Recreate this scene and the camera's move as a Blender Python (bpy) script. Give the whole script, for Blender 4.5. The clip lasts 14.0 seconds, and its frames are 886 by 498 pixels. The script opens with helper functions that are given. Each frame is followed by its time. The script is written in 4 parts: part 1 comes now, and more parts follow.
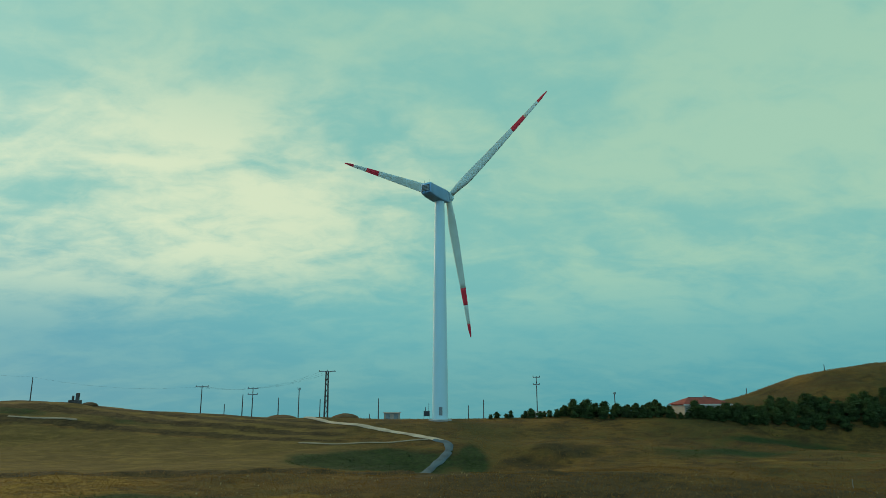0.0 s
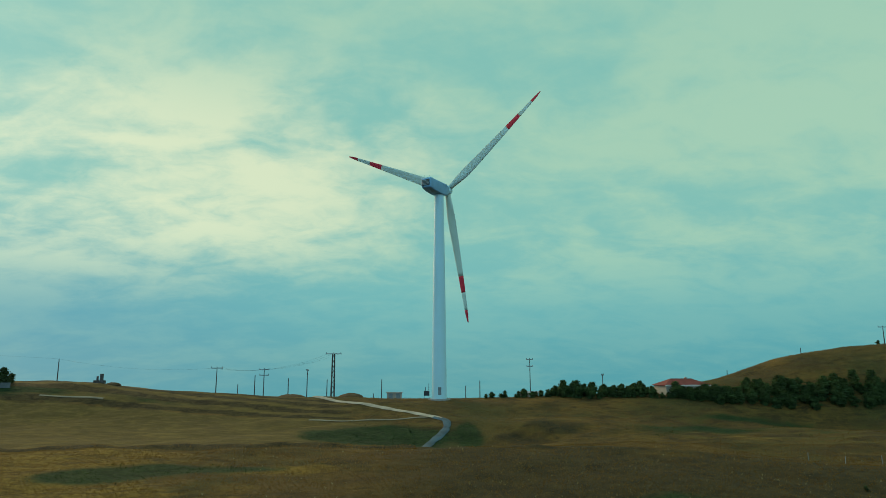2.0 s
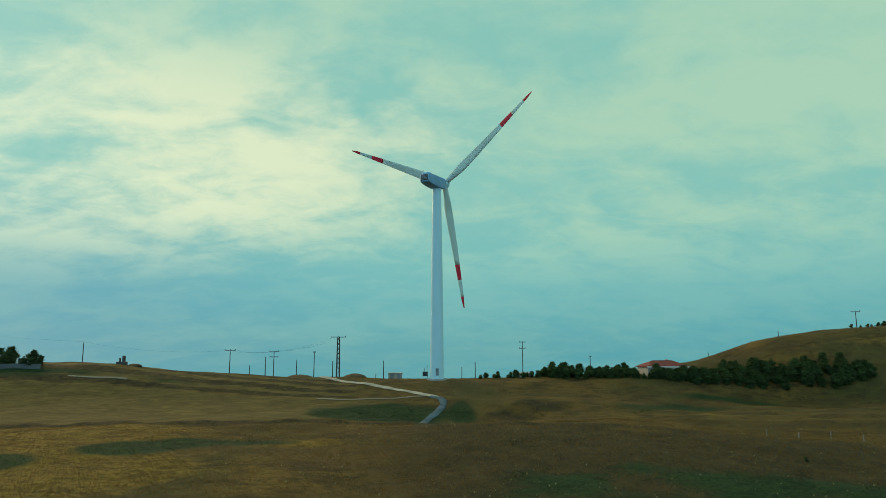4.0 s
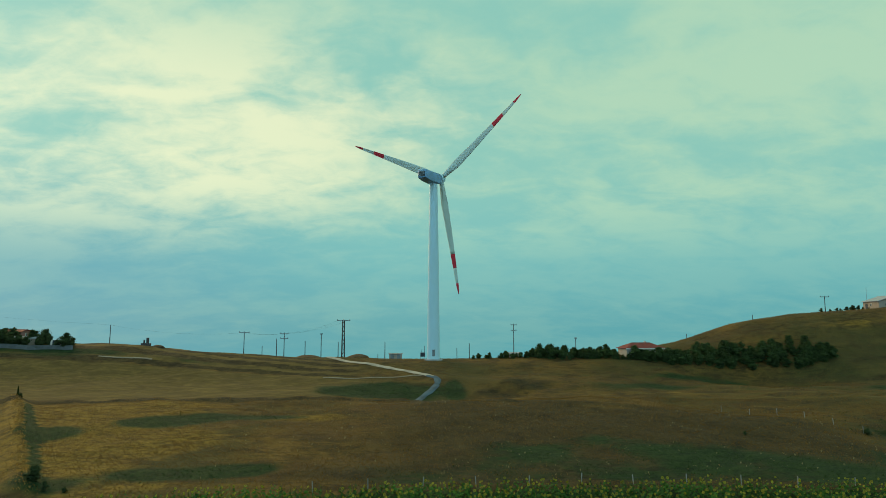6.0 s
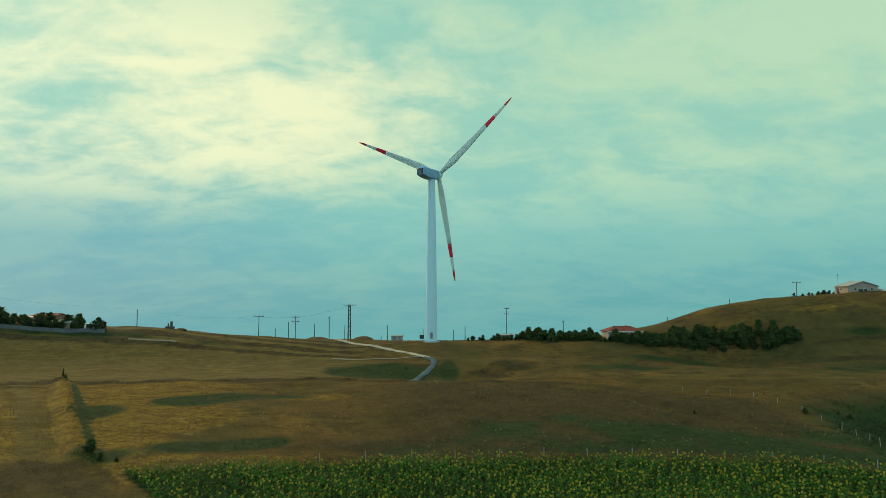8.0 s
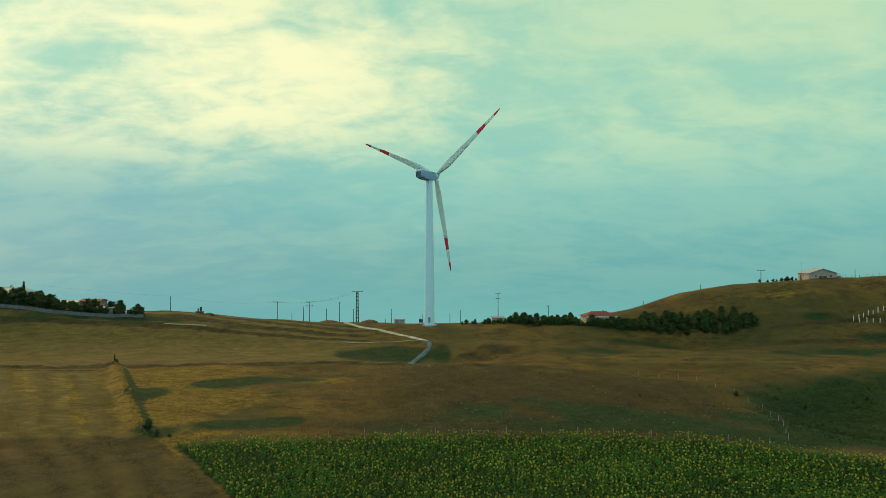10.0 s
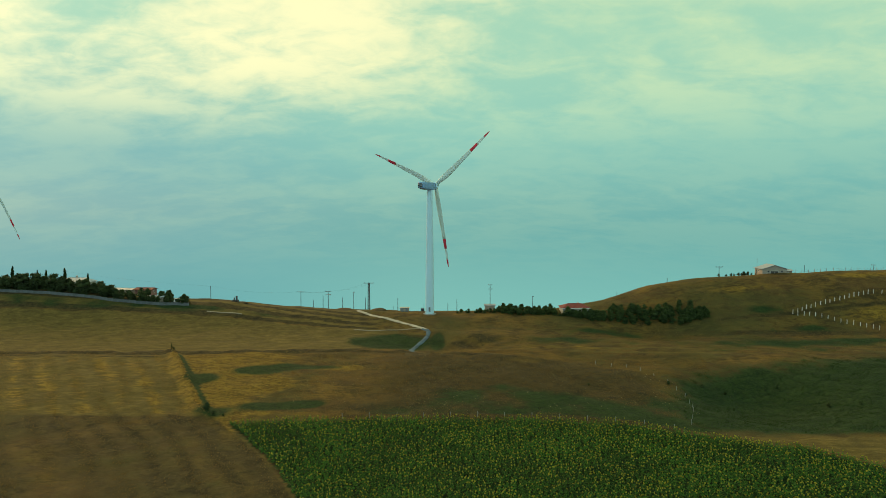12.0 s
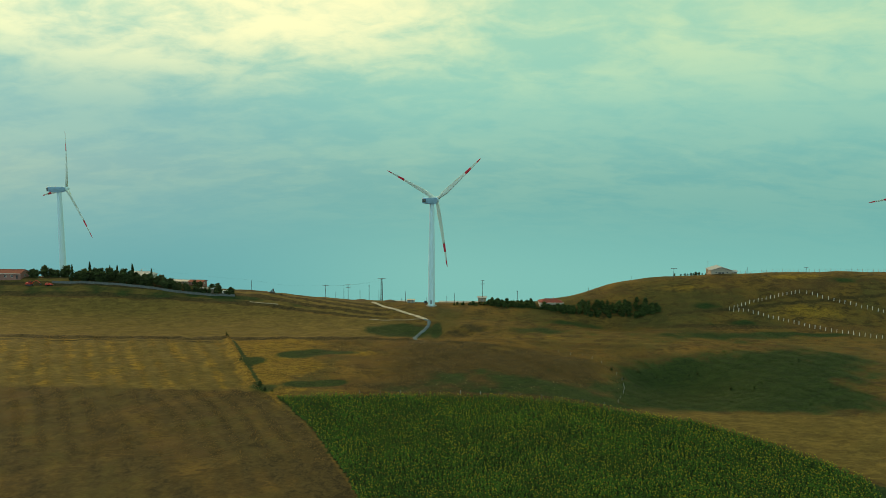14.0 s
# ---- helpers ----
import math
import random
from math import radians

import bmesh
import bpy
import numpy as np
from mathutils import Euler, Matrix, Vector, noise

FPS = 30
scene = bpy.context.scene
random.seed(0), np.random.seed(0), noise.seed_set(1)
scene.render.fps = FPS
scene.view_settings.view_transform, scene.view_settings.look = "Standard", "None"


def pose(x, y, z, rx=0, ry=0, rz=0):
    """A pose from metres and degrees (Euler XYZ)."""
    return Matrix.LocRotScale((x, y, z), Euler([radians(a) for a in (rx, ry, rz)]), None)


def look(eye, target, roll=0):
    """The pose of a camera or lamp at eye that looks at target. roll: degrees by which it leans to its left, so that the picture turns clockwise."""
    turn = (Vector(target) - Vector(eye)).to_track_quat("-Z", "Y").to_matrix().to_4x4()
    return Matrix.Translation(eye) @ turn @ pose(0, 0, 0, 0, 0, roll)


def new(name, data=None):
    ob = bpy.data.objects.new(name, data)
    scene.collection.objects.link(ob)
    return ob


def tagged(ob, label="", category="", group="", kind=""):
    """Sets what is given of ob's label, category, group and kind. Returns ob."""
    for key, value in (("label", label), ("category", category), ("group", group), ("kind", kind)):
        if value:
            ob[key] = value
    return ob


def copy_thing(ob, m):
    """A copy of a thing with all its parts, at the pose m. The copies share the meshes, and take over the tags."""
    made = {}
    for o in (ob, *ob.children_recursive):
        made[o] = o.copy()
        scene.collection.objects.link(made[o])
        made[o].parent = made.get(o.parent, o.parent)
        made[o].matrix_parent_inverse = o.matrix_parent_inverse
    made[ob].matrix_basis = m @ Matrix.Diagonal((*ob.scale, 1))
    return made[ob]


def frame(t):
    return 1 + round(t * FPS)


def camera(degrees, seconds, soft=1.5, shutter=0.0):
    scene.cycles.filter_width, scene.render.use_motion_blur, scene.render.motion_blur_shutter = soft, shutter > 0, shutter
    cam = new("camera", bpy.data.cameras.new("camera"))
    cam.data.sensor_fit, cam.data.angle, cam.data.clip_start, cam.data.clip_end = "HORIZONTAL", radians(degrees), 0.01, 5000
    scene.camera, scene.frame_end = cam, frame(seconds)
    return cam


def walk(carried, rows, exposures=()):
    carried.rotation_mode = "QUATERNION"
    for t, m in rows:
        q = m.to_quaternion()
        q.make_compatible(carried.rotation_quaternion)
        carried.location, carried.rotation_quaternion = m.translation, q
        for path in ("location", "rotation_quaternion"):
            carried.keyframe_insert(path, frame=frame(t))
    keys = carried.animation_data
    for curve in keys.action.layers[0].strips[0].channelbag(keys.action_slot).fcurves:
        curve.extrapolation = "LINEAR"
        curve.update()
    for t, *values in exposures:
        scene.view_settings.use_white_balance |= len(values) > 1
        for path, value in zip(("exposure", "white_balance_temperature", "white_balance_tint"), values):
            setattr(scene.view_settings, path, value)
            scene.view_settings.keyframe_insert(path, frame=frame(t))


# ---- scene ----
# ---------------------------------------------------------------- camera
cam = camera(66.32, 14.0, soft=0.4)
# seconds, place in metres, turn left, tilt up and lean in degrees
PATH = [
    (0, -9.91, -186.40, 4.93, -3.32, 12.48, -0.22),
    (0.5, -10.20, -189.43, 5.21, -3.36, 12.01, -0.19),
    (1, -10.38, -192.53, 5.31, -3.36, 11.59, -0.16),
    (1.5, -10.41, -195.63, 5.38, -3.34, 11.18, -0.14),
    (2, -10.33, -199.21, 5.48, -3.30, 10.77, -0.13),
    (2.5, -10.16, -202.66, 5.66, -3.24, 10.35, -0.12),
    (3, -9.89, -205.95, 5.93, -3.16, 9.91, -0.12),
    (5.5, -7.14, -227.05, 8.60, -2.54, 7.36, -0.06),
    (6, -6.29, -232.03, 9.41, -2.36, 6.82, -0.05),
    (6.5, -5.42, -236.83, 10.36, -2.16, 6.26, -0.05),
    (7, -4.55, -241.86, 11.50, -1.94, 5.66, -0.06),
    (7.5, -3.54, -247.23, 12.90, -1.72, 5.03, -0.06),
    (8, -2.35, -252.87, 14.61, -1.51, 4.35, -0.07),
    (8.5, -1.04, -259.56, 16.74, -1.28, 3.62, -0.09),
    (11, 9.40, -305.44, 36.05, 0.61, -0.97, -0.11),
    (11.5, 11.95, -317.81, 41.94, 1.01, -1.96, -0.04),
    (12, 14.61, -331.36, 48.44, 1.40, -2.96, 0.04),
    (12.5, 17.33, -346.38, 55.41, 1.79, -3.90, 0.13),
    (13, 20.16, -363.21, 62.62, 2.13, -4.76, 0.22),
    (13.5, 23.07, -381.17, 69.75, 2.45, -5.51, 0.32),
    (14, 26.04, -399.14, 76.36, 2.77, -6.13, 0.42),
]


def flight(x, y, z, turn, tilt, lean):
    return pose(x, y, z, 0, 0, turn) @ pose(0, 0, 0, 90 + tilt) @ pose(0, 0, 0, 0, 0, lean)


walk(cam, [(t, flight(*row)) for t, *row in PATH], exposures=[(0, -0.22, 5800, 5), (7, 0.0, 6300, 8), (14, 0.20, 7500, 10)])

# ---------------------------------------------------------------- sky and sun
SUN_TURN, SUN_RISE = radians(-42), radians(27)   # west of straight ahead, above the horizon


def lin(r, g, b):
    """Linear colour from 0-255 values."""
    return tuple((c / 255 / 12.92 if c < 10.3 else ((c / 255 + 0.055) / 1.055) ** 2.4) for c in (r, g, b))


class Tree:
    """Small helper to write node trees."""

    def __init__(self, tree):
        self.t = tree
        tree.nodes.clear()

    def put(self, socket, v):
        if isinstance(v, bpy.types.NodeSocket):
            self.t.links.new(v, socket)
        elif isinstance(v, tuple) and socket.type == "RGBA" and len(v) == 3:
            socket.default_value = (*v, 1)
        else:
            socket.default_value = v

    def math(self, op, a, b=0.0, c=0.0, clamp=False):
        node = self.t.nodes.new("ShaderNodeMath")
        node.operation, node.use_clamp = op, clamp
        for i, v in enumerate((a, b, c)):
            self.put(node.inputs[i], v)
        return node.outputs[0]

    def vmath(self, op, a, b=(0.0, 0.0, 0.0)):
        node = self.t.nodes.new("ShaderNodeVectorMath")
        node.operation = op
        self.put(node.inputs[0], a)
        self.put(node.inputs[1], b)
        return node.outputs["Value"] if op in ("DOT_PRODUCT", "LENGTH", "DISTANCE") else node.outputs[0]

    def mix(self, fac, a, b, blend="MIX"):
        node = self.t.nodes.new("ShaderNodeMix")
        node.data_type, node.blend_type = "RGBA", blend
        self.put(node.inputs[0], fac)
        self.put(node.inputs[6], a)
        self.put(node.inputs[7], b)
        return node.outputs[2]

    def span(self, v, a, b, c=0.0, d=1.0, smooth=True):
        node = self.t.nodes.new("ShaderNodeMapRange")
        node.interpolation_type = "SMOOTHSTEP" if smooth else "LINEAR"
        for i, x in enumerate((v, a, b, c, d)):
            self.put(node.inputs[i], x)
        return node.outputs[0]

    def noise(self, vec, scale, detail=3.0, rough=0.55, warp=0.0):
        node = self.t.nodes.new("ShaderNodeTexNoise")
        self.put(node.inputs["Vector"], vec)
        node.inputs["Scale"].default_value = scale
        node.inputs["Detail"].default_value = detail
        node.inputs["Roughness"].default_value = rough
        node.inputs["Distortion"].default_value = warp
        return node.outputs[0]

    def attr(self, name):
        node = self.t.nodes.new("ShaderNodeAttribute")
        node.attribute_name = name
        return node.outputs["Fac"]

    def xyz(self, vec):
        node = self.t.nodes.new("ShaderNodeSeparateXYZ")
        self.put(node.inputs[0], vec)
        return node.outputs

    def vec(self, x, y, z):
        node = self.t.nodes.new("ShaderNodeCombineXYZ")
        for i, v in enumerate((x, y, z)):
            self.put(node.inputs[i], v)
        return node.outputs[0]


def build_sky():
    world = bpy.data.worlds.new("sky")
    scene.world = world
    world.use_nodes = True
    k = Tree(world.node_tree)
    where = world.node_tree.nodes.new("ShaderNodeTexCoord").outputs["Generated"]
    x, y, z = k.xyz(where)
    up = k.math("MAXIMUM", z, -0.16)
    # haze at the horizon, paler and greener veil higher up, bright overcast above
    low = k.mix(k.span(z, -0.03, 0.15), k.mix(k.span(z, -0.16, -0.02), lin(112, 184, 184), lin(94, 168, 172)), lin(114, 186, 182))
    low = k.mix(k.span(x, -0.5, 0.0), lin(80, 160, 174), low)          # deeper haze away from the sun's side
    veil = k.mix(k.span(z, 0.04, 0.27), low, lin(150, 205, 184))
    veil = k.mix(k.span(z, 0.52, 0.9), veil, (0.40, 0.60, 0.58))
    veil = k.mix(k.span(y, 0.25, -0.5), veil, k.mix(k.span(z, 0.35, 0.8), (0.58, 1.10, 1.50), (0.42, 0.72, 0.86)))   # clearer behind
    # cloud layer, seen on a flat sheet overhead
    far = k.math("ADD", up, 0.30)
    sheet = k.vec(k.math("DIVIDE", x, far), k.math("DIVIDE", y, far), 0.0)
    wide = k.noise(k.vmath("ADD", k.vmath("MULTIPLY", sheet, (0.85, 1.0, 1.0)), (3.1, 0.4, 0.0)), 1.7, 3.0, 0.5, 0.6)
    puffs = k.noise(k.vmath("MULTIPLY", sheet, (0.8, 1.1, 1.0)), 5.5, 5.0, 0.54, 0.5)
    mottle = k.noise(k.vmath("MULTIPLY", sheet, (1.0, 1.2, 1.0)), 17.0, 5.0, 0.6, 0.5)
    # thin bright part of the layer round the hidden sun
    nearer = k.vmath("DOT_PRODUCT", k.vmath("NORMALIZE", k.vmath("MULTIPLY", where, (0.48, 1.0, 1.1))), Vector((-0.17, 0.87, 0.31)).normalized()[:])
    glow = k.math("MULTIPLY", k.span(nearer, 0.962, 0.997), k.span(z, 0.30, 0.46, 1.0, 0.45))
    body = k.math("ADD", k.math("MULTIPLY", wide, 0.46), k.math("ADD", k.math("MULTIPLY", puffs, 0.40), k.math("MULTIPLY", mottle, 0.14)))
    body = k.math("ADD", body, k.span(x, -0.05, 0.3, 0.0, 0.055))
    cover = k.span(k.math("ADD", body, k.math("MULTIPLY", glow, 0.06)), 0.40, 0.64)
    cover = k.math("MULTIPLY", cover, k.math("MULTIPLY", k.math("ADD", k.span(z, -0.12, 0.04, 0.0, 0.17), k.span(z, 0.075, 0.225, 0.0, 0.83)), k.span(z, 0.34, 0.50, 1.0, 0.85)))
    cloud = k.mix(k.math("MULTIPLY", glow, 0.78), lin(186, 220, 184), lin(252, 250, 200))
    colour = k.mix(cover, veil, cloud)
    nishita = world.node_tree.nodes.new("ShaderNodeTexSky")
    nishita.sky_type, nishita.sun_disc = "NISHITA", False
    nishita.sun_elevation, nishita.sun_rotation = SUN_RISE, SUN_TURN
    blue = k.mix(1.0, nishita.outputs[0], (0.10, 0.10, 0.10), "MULTIPLY")
    colour = k.mix(0.94, blue, colour)
    bg = world.node_tree.nodes.new("ShaderNodeBackground")
    k.put(bg.inputs[0], colour)
    bg.inputs[1].default_value = 1.0
    out = world.node_tree.nodes.new("ShaderNodeOutputWorld")
    world.node_tree.links.new(bg.outputs[0], out.inputs[0])


build_sky()
sun = new("sun", bpy.data.lights.new("sun", "SUN"))
sun.data.energy, sun.data.angle, sun.data.color = 2.35, radians(40), (1.0, 0.62, 0.28)
toward = Vector((math.sin(SUN_TURN) * math.cos(SUN_RISE), math.cos(SUN_TURN) * math.cos(SUN_RISE), math.sin(SUN_RISE)))
sun.matrix_world = look(toward * 200, (0, 0, 0))

# ---------------------------------------------------------------- materials


def material(name, base, rough=0.8, spread=0.25, size=2.0, fine=20.0, bump=0.0, metal=0.0, leafy=0.0, tint=None):
    """A surface with variation at two scales, and from one object to the next."""
    m = bpy.data.materials.new(name)
    m.use_nodes = True
    k = Tree(m.node_tree)
    where = m.node_tree.nodes.new("ShaderNodeTexCoord").outputs["Object"]
    info = m.node_tree.nodes.new("ShaderNodeObjectInfo").outputs["Random"]
    big, small = k.noise(where, size, 3.0), k.noise(where, fine, 4.0, 0.65)
    dark = tuple(c * (1 - spread) for c in base)
    light = tuple(min(1.0, c * (1 + spread)) for c in (tint or base))
    amount = k.math("ADD", k.math("MULTIPLY", big, 0.6), k.math("MULTIPLY", small, 0.4))
    amount = k.math("ADD", k.span(amount, 0.34, 0.66), k.math("MULTIPLY", k.math("SUBTRACT", info, 0.5), 0.4), clamp=True)
    if leafy:
        isle = m.node_tree.nodes.new("ShaderNodeNewGeometry").outputs["Random Per Island"]
        amount = k.math("ADD", k.math("MULTIPLY", amount, 1 - leafy), k.math("MULTIPLY", isle, leafy))
    shade = m.node_tree.nodes.new("ShaderNodeBsdfPrincipled")
    k.put(shade.inputs["Base Color"], k.mix(amount, dark, light))
    k.put(shade.inputs["Roughness"], k.span(small, 0.3, 0.7, max(rough - 0.1, 0.05), min(rough + 0.1, 1.0)))
    shade.inputs["Metallic"].default_value = metal
    shade.inputs["Specular IOR Level"].default_value = 0.3
    if bump:
        b = m.node_tree.nodes.new("ShaderNodeBump")
        b.inputs["Strength"].default_value, b.inputs["Distance"].default_value = 0.6, bump
        k.put(b.inputs["Height"], small)
        k.put(shade.inputs["Normal"], b.outputs[0])
    out = m.node_tree.nodes.new("ShaderNodeOutputMaterial")
    if leafy:                                   # thin leaves let light through
        thin = m.node_tree.nodes.new("ShaderNodeBsdfTranslucent")
        k.put(thin.inputs[0], k.mix(amount, dark, light))
        both = m.node_tree.nodes.new("ShaderNodeMixShader")
        both.inputs[0].default_value = 0.4
        m.node_tree.links.new(shade.outputs[0], both.inputs[1])
        m.node_tree.links.new(thin.outputs[0], both.inputs[2])
        shade = both
    m.node_tree.links.new(shade.outputs[0], out.inputs[0])
    return m


WHITE = material("turbine_grey_white", (0.47, 0.68, 0.73), 0.4, 0.015, 0.2, 6.0)
BLADE_WHITE = material("blade_white", (0.54, 0.64, 0.57), 0.75, 0.05, 0.35, 6.0)
RED = material("signal_red", (0.55, 0.03, 0.05), 0.75, 0.12, 0.5, 8.0)
NACELLE_BLUE = material("nacelle_grey_blue", (0.20, 0.36, 0.52), 0.4, 0.1, 0.5, 6.0)
DARK = material("dark_metal", (0.03, 0.035, 0.04), 0.5, 0.2)
STEEL = material("galvanised_steel", (0.2, 0.22, 0.22), 0.5, 0.2, 1.0, 15.0, metal=0.5)
CONCRETE = material("concrete", (0.27, 0.27, 0.25), 0.9, 0.2, 0.8, 12.0, 0.01)
WALL_GREY = material("grey_cement_wall", (0.11, 0.115, 0.115), 0.9, 0.25, 0.3, 5.0, 0.01)
POLEWOOD = material("tarred_pole_wood", (0.07, 0.06, 0.055), 0.8, 0.3, 1.0, 20.0)
POST_PAINT = material("whitewashed_post", (0.62, 0.58, 0.52), 0.85, 0.12, 3.0, 30.0)
PLASTER = material("weathered_plaster", (0.40, 0.37, 0.31), 0.9, 0.12, 0.5, 8.0)
PLASTER_BEIGE = material("beige_plaster", (0.33, 0.27, 0.21), 0.9, 0.12, 0.5, 8.0)
PLASTER_PINK = material("pink_plaster", (0.27, 0.13, 0.11), 0.9, 0.12, 0.5, 8.0)
ROOF_RED = material("red_roof_tiles", (0.16, 0.032, 0.024), 0.8, 0.25, 0.8, 10.0, 0.03)
ROOF_GREY = material("grey_sheet_roof", (0.3, 0.31, 0.32), 0.6, 0.15, 0.5, 8.0)
GLASS = material("dark_window_glass", (0.03, 0.04, 0.05), 0.1, 0.2)
BARK = material("bark", (0.08, 0.06, 0.045), 0.9, 0.3, 3.0, 20.0, 0.02)
NEEDLES = material("pine_needles", (0.028, 0.048, 0.016), 0.85, 0.5, 0.5, 4.0, leafy=0.6, tint=(0.055, 0.086, 0.022))
LEAVES = material("broad_leaves", (0.028, 0.044, 0.016), 0.8, 0.5, 0.5, 4.0, leafy=0.6, tint=(0.05, 0.072, 0.022))
SUNLEAF = material("sunflower_leaves", (0.011, 0.044, 0.006), 0.75, 0.5, 0.06, 0.5, leafy=0.6, tint=(0.044, 0.130, 0.014))
PETALS = material("sunflower_petals", (0.30, 0.27, 0.018), 0.7, 0.5, 0.1, 2.0, leafy=0.5)
STRAW = material("dry_grass", (0.19, 0.112, 0.032), 0.95, 0.3, 0.05, 0.6, leafy=0.6)
TRACK = material("pale_gravel_track", (0.40, 0.33, 0.25), 0.95, 0.25, 0.3, 3.0, 0.02)
DUSTY = material("dusty_track", (0.24, 0.19, 0.13), 0.95, 0.25, 0.3, 3.0, 0.02)
TARMAC = material("worn_grey_asphalt", (0.050, 0.082, 0.105), 0.9, 0.35, 0.3, 3.0, 0.01)

# ---------------------------------------------------------------- shape of the land


def ease(v, a, b):
    t = np.clip((v - a) / (b - a), 0, 1)
    return t * t * (3 - 2 * t)


def bell(x, y, cx, cy, rx, ry):
    return np.exp(-((x - cx) / rx) ** 2 - ((y - cy) / ry) ** 2)


def curve(v, xs, ys):
    """A smooth line through a few heights."""
    step = (np.asarray(xs)[-1] - xs[0]) / 400
    return sum(np.interp(v + o * step, xs, ys) for o in (-2, -1, 0, 1, 2)) / 5


def ripple(x, y, size, seed):
    """Cheap rolling unevenness, about one metre up and down times the caller's factor."""
    a = seed * 1.7
    return (np.sin(x / size + a) * np.sin(y / (size * 0.8) + 2 * a) + 0.6 * np.sin((x + y) / (size * 0.53) + 3 * a)
            + 0.4 * np.sin((x * 0.6 - y) / (size * 0.31) + 5 * a)) / 2


def land(x, y):
    """Height of the ground; the turbine stands at 0, 0, 0."""
    x, y = np.asarray(x, float), np.asarray(y, float)
    crest = curve(x, [-700, -255, -190, -156, -122, -100, -80, -45, -10, 15, 60, 84, 98, 108, 118, 138, 170, 205, 250, 700],
                  [12, 13.6, 12.4, 9.4, 6.4, 4.6, 3.0, 0.6, 0, 0, 1.4, 5.2, 9.8, 13.5, 16.5, 19.0, 21, 22.8, 24, 27])
    top = 8 + 17 * ease(x, 50, 110) + 18 * ease(-x, 95, 140)
    rise = ease(y, -26, top)
    fall = 1 - ease(y, top + 2, top + 110)
    bow = 11 * ease(x, 35, 105) + 5 * ease(-x, 55, 110)
    slope = np.interp(y + bow * ease(-y, 42, 60) * (1 - ease(-y, 120, 200)), [-900, -300, -220, -160, -130, -118, -105, -90, -76, -62, -52, -40, -30, -20, -8, 2, 12, 40, 100, 4600],
                      [-60, -33, -25.5, -19.6, -16.2, -14.8, -13.0, -10.8, -9.2, -8.0, -7.9, -7.3, -6.2, -4.3, -1.4, -0.3, -0.9, -8, -24, -1150])
    z = slope + crest * rise * fall
    z = z - 2.4 * bell(x, y, 4, -44, 26, 12)                    # hollow of the lane
    z = z + 1.7 * bell(x, y, 27, -31, 17, 7)                   # bank beside the lane
    z = z + (0.9 * ripple(x, y, 4.3, 31) + 0.5) * bell(x, y, 27, -37, 20, 9)      # rugged earth beside the lane
    z = z - 10.0 * bell(x, y, 118, -96, 28, 24) - 2.5 * bell(x, y, 75, -66, 25, 12)   # gully
    z = z - 3.5 * bell(x, y, 105, -22, 26, 9)                  # dip at the tree belt
    z = z + 1.5 * bell(x, y, -205, 5, 50, 14)
    z = z + 1.5 * np.exp(-((x - bank_x(y)) / 2.6) ** 2) * ease(y, -126, -120) * (1 - ease(y, -62, -59))   # grassy bank
    rows = ease(np.minimum(crop_left(y), bank_x(y)) - x, 1, 5) * (1 - ease(y, -62, -58)) * ease(y, -126, -119)
    z = z + 0.035 * rows * np.sin(0.8 * (0.9 * x + 0.55 * y) + 2.0 * ripple(x, y, 37, 13))      # windrows
    z = z + (0.35 + 0.55 * ripple(x, y, 2.9, 29)) * strip(y, brow(x), 2.2) * (1 - ease(x, 10, 40))     # broken soil along the brow
    near = ease(y, -330, -120) * (1 - ease(np.abs(x), 300, 500)) * (1 - ease(y, 150, 400))
    flat = 1 - np.exp(-(x * x + y * y) / 300)
    z = z + near * flat * (0.42 * ripple(x, y, 11, 1) + 0.2 * ripple(x, y, 3.7, 2))
    z = z + 2.5 * ripple(x, y, 160, 3) * ease(np.hypot(x, y), 350, 900)
    return z


def zat(x, y):
    return float(land(x, y))


def mesh_from(name, verts, faces, mat=None, smooth=False):
    me = bpy.data.meshes.new(name)
    me.from_pydata(verts.tolist() if hasattr(verts, "tolist") else verts, [], faces.tolist() if hasattr(faces, "tolist") else faces)
    if mat:
        me.materials.append(mat)
    if smooth:
        me.polygons.foreach_set("use_smooth", [True] * len(me.polygons))
    me.update()
    return me


def graded(a, b, fine, lo, hi, grow=1.12):
    """Grid lines from lo to hi, evenly spaced between a and b and wider outside."""
    line = list(np.arange(a, b + fine / 2, fine))
    step = fine
    while line[-1] < hi:
        step *= grow
        line.append(min(hi, line[-1] + step))
    step = fine
    while line[0] > lo:
        step *= grow
        line.insert(0, max(lo, line[0] - step))
    return np.array(line)


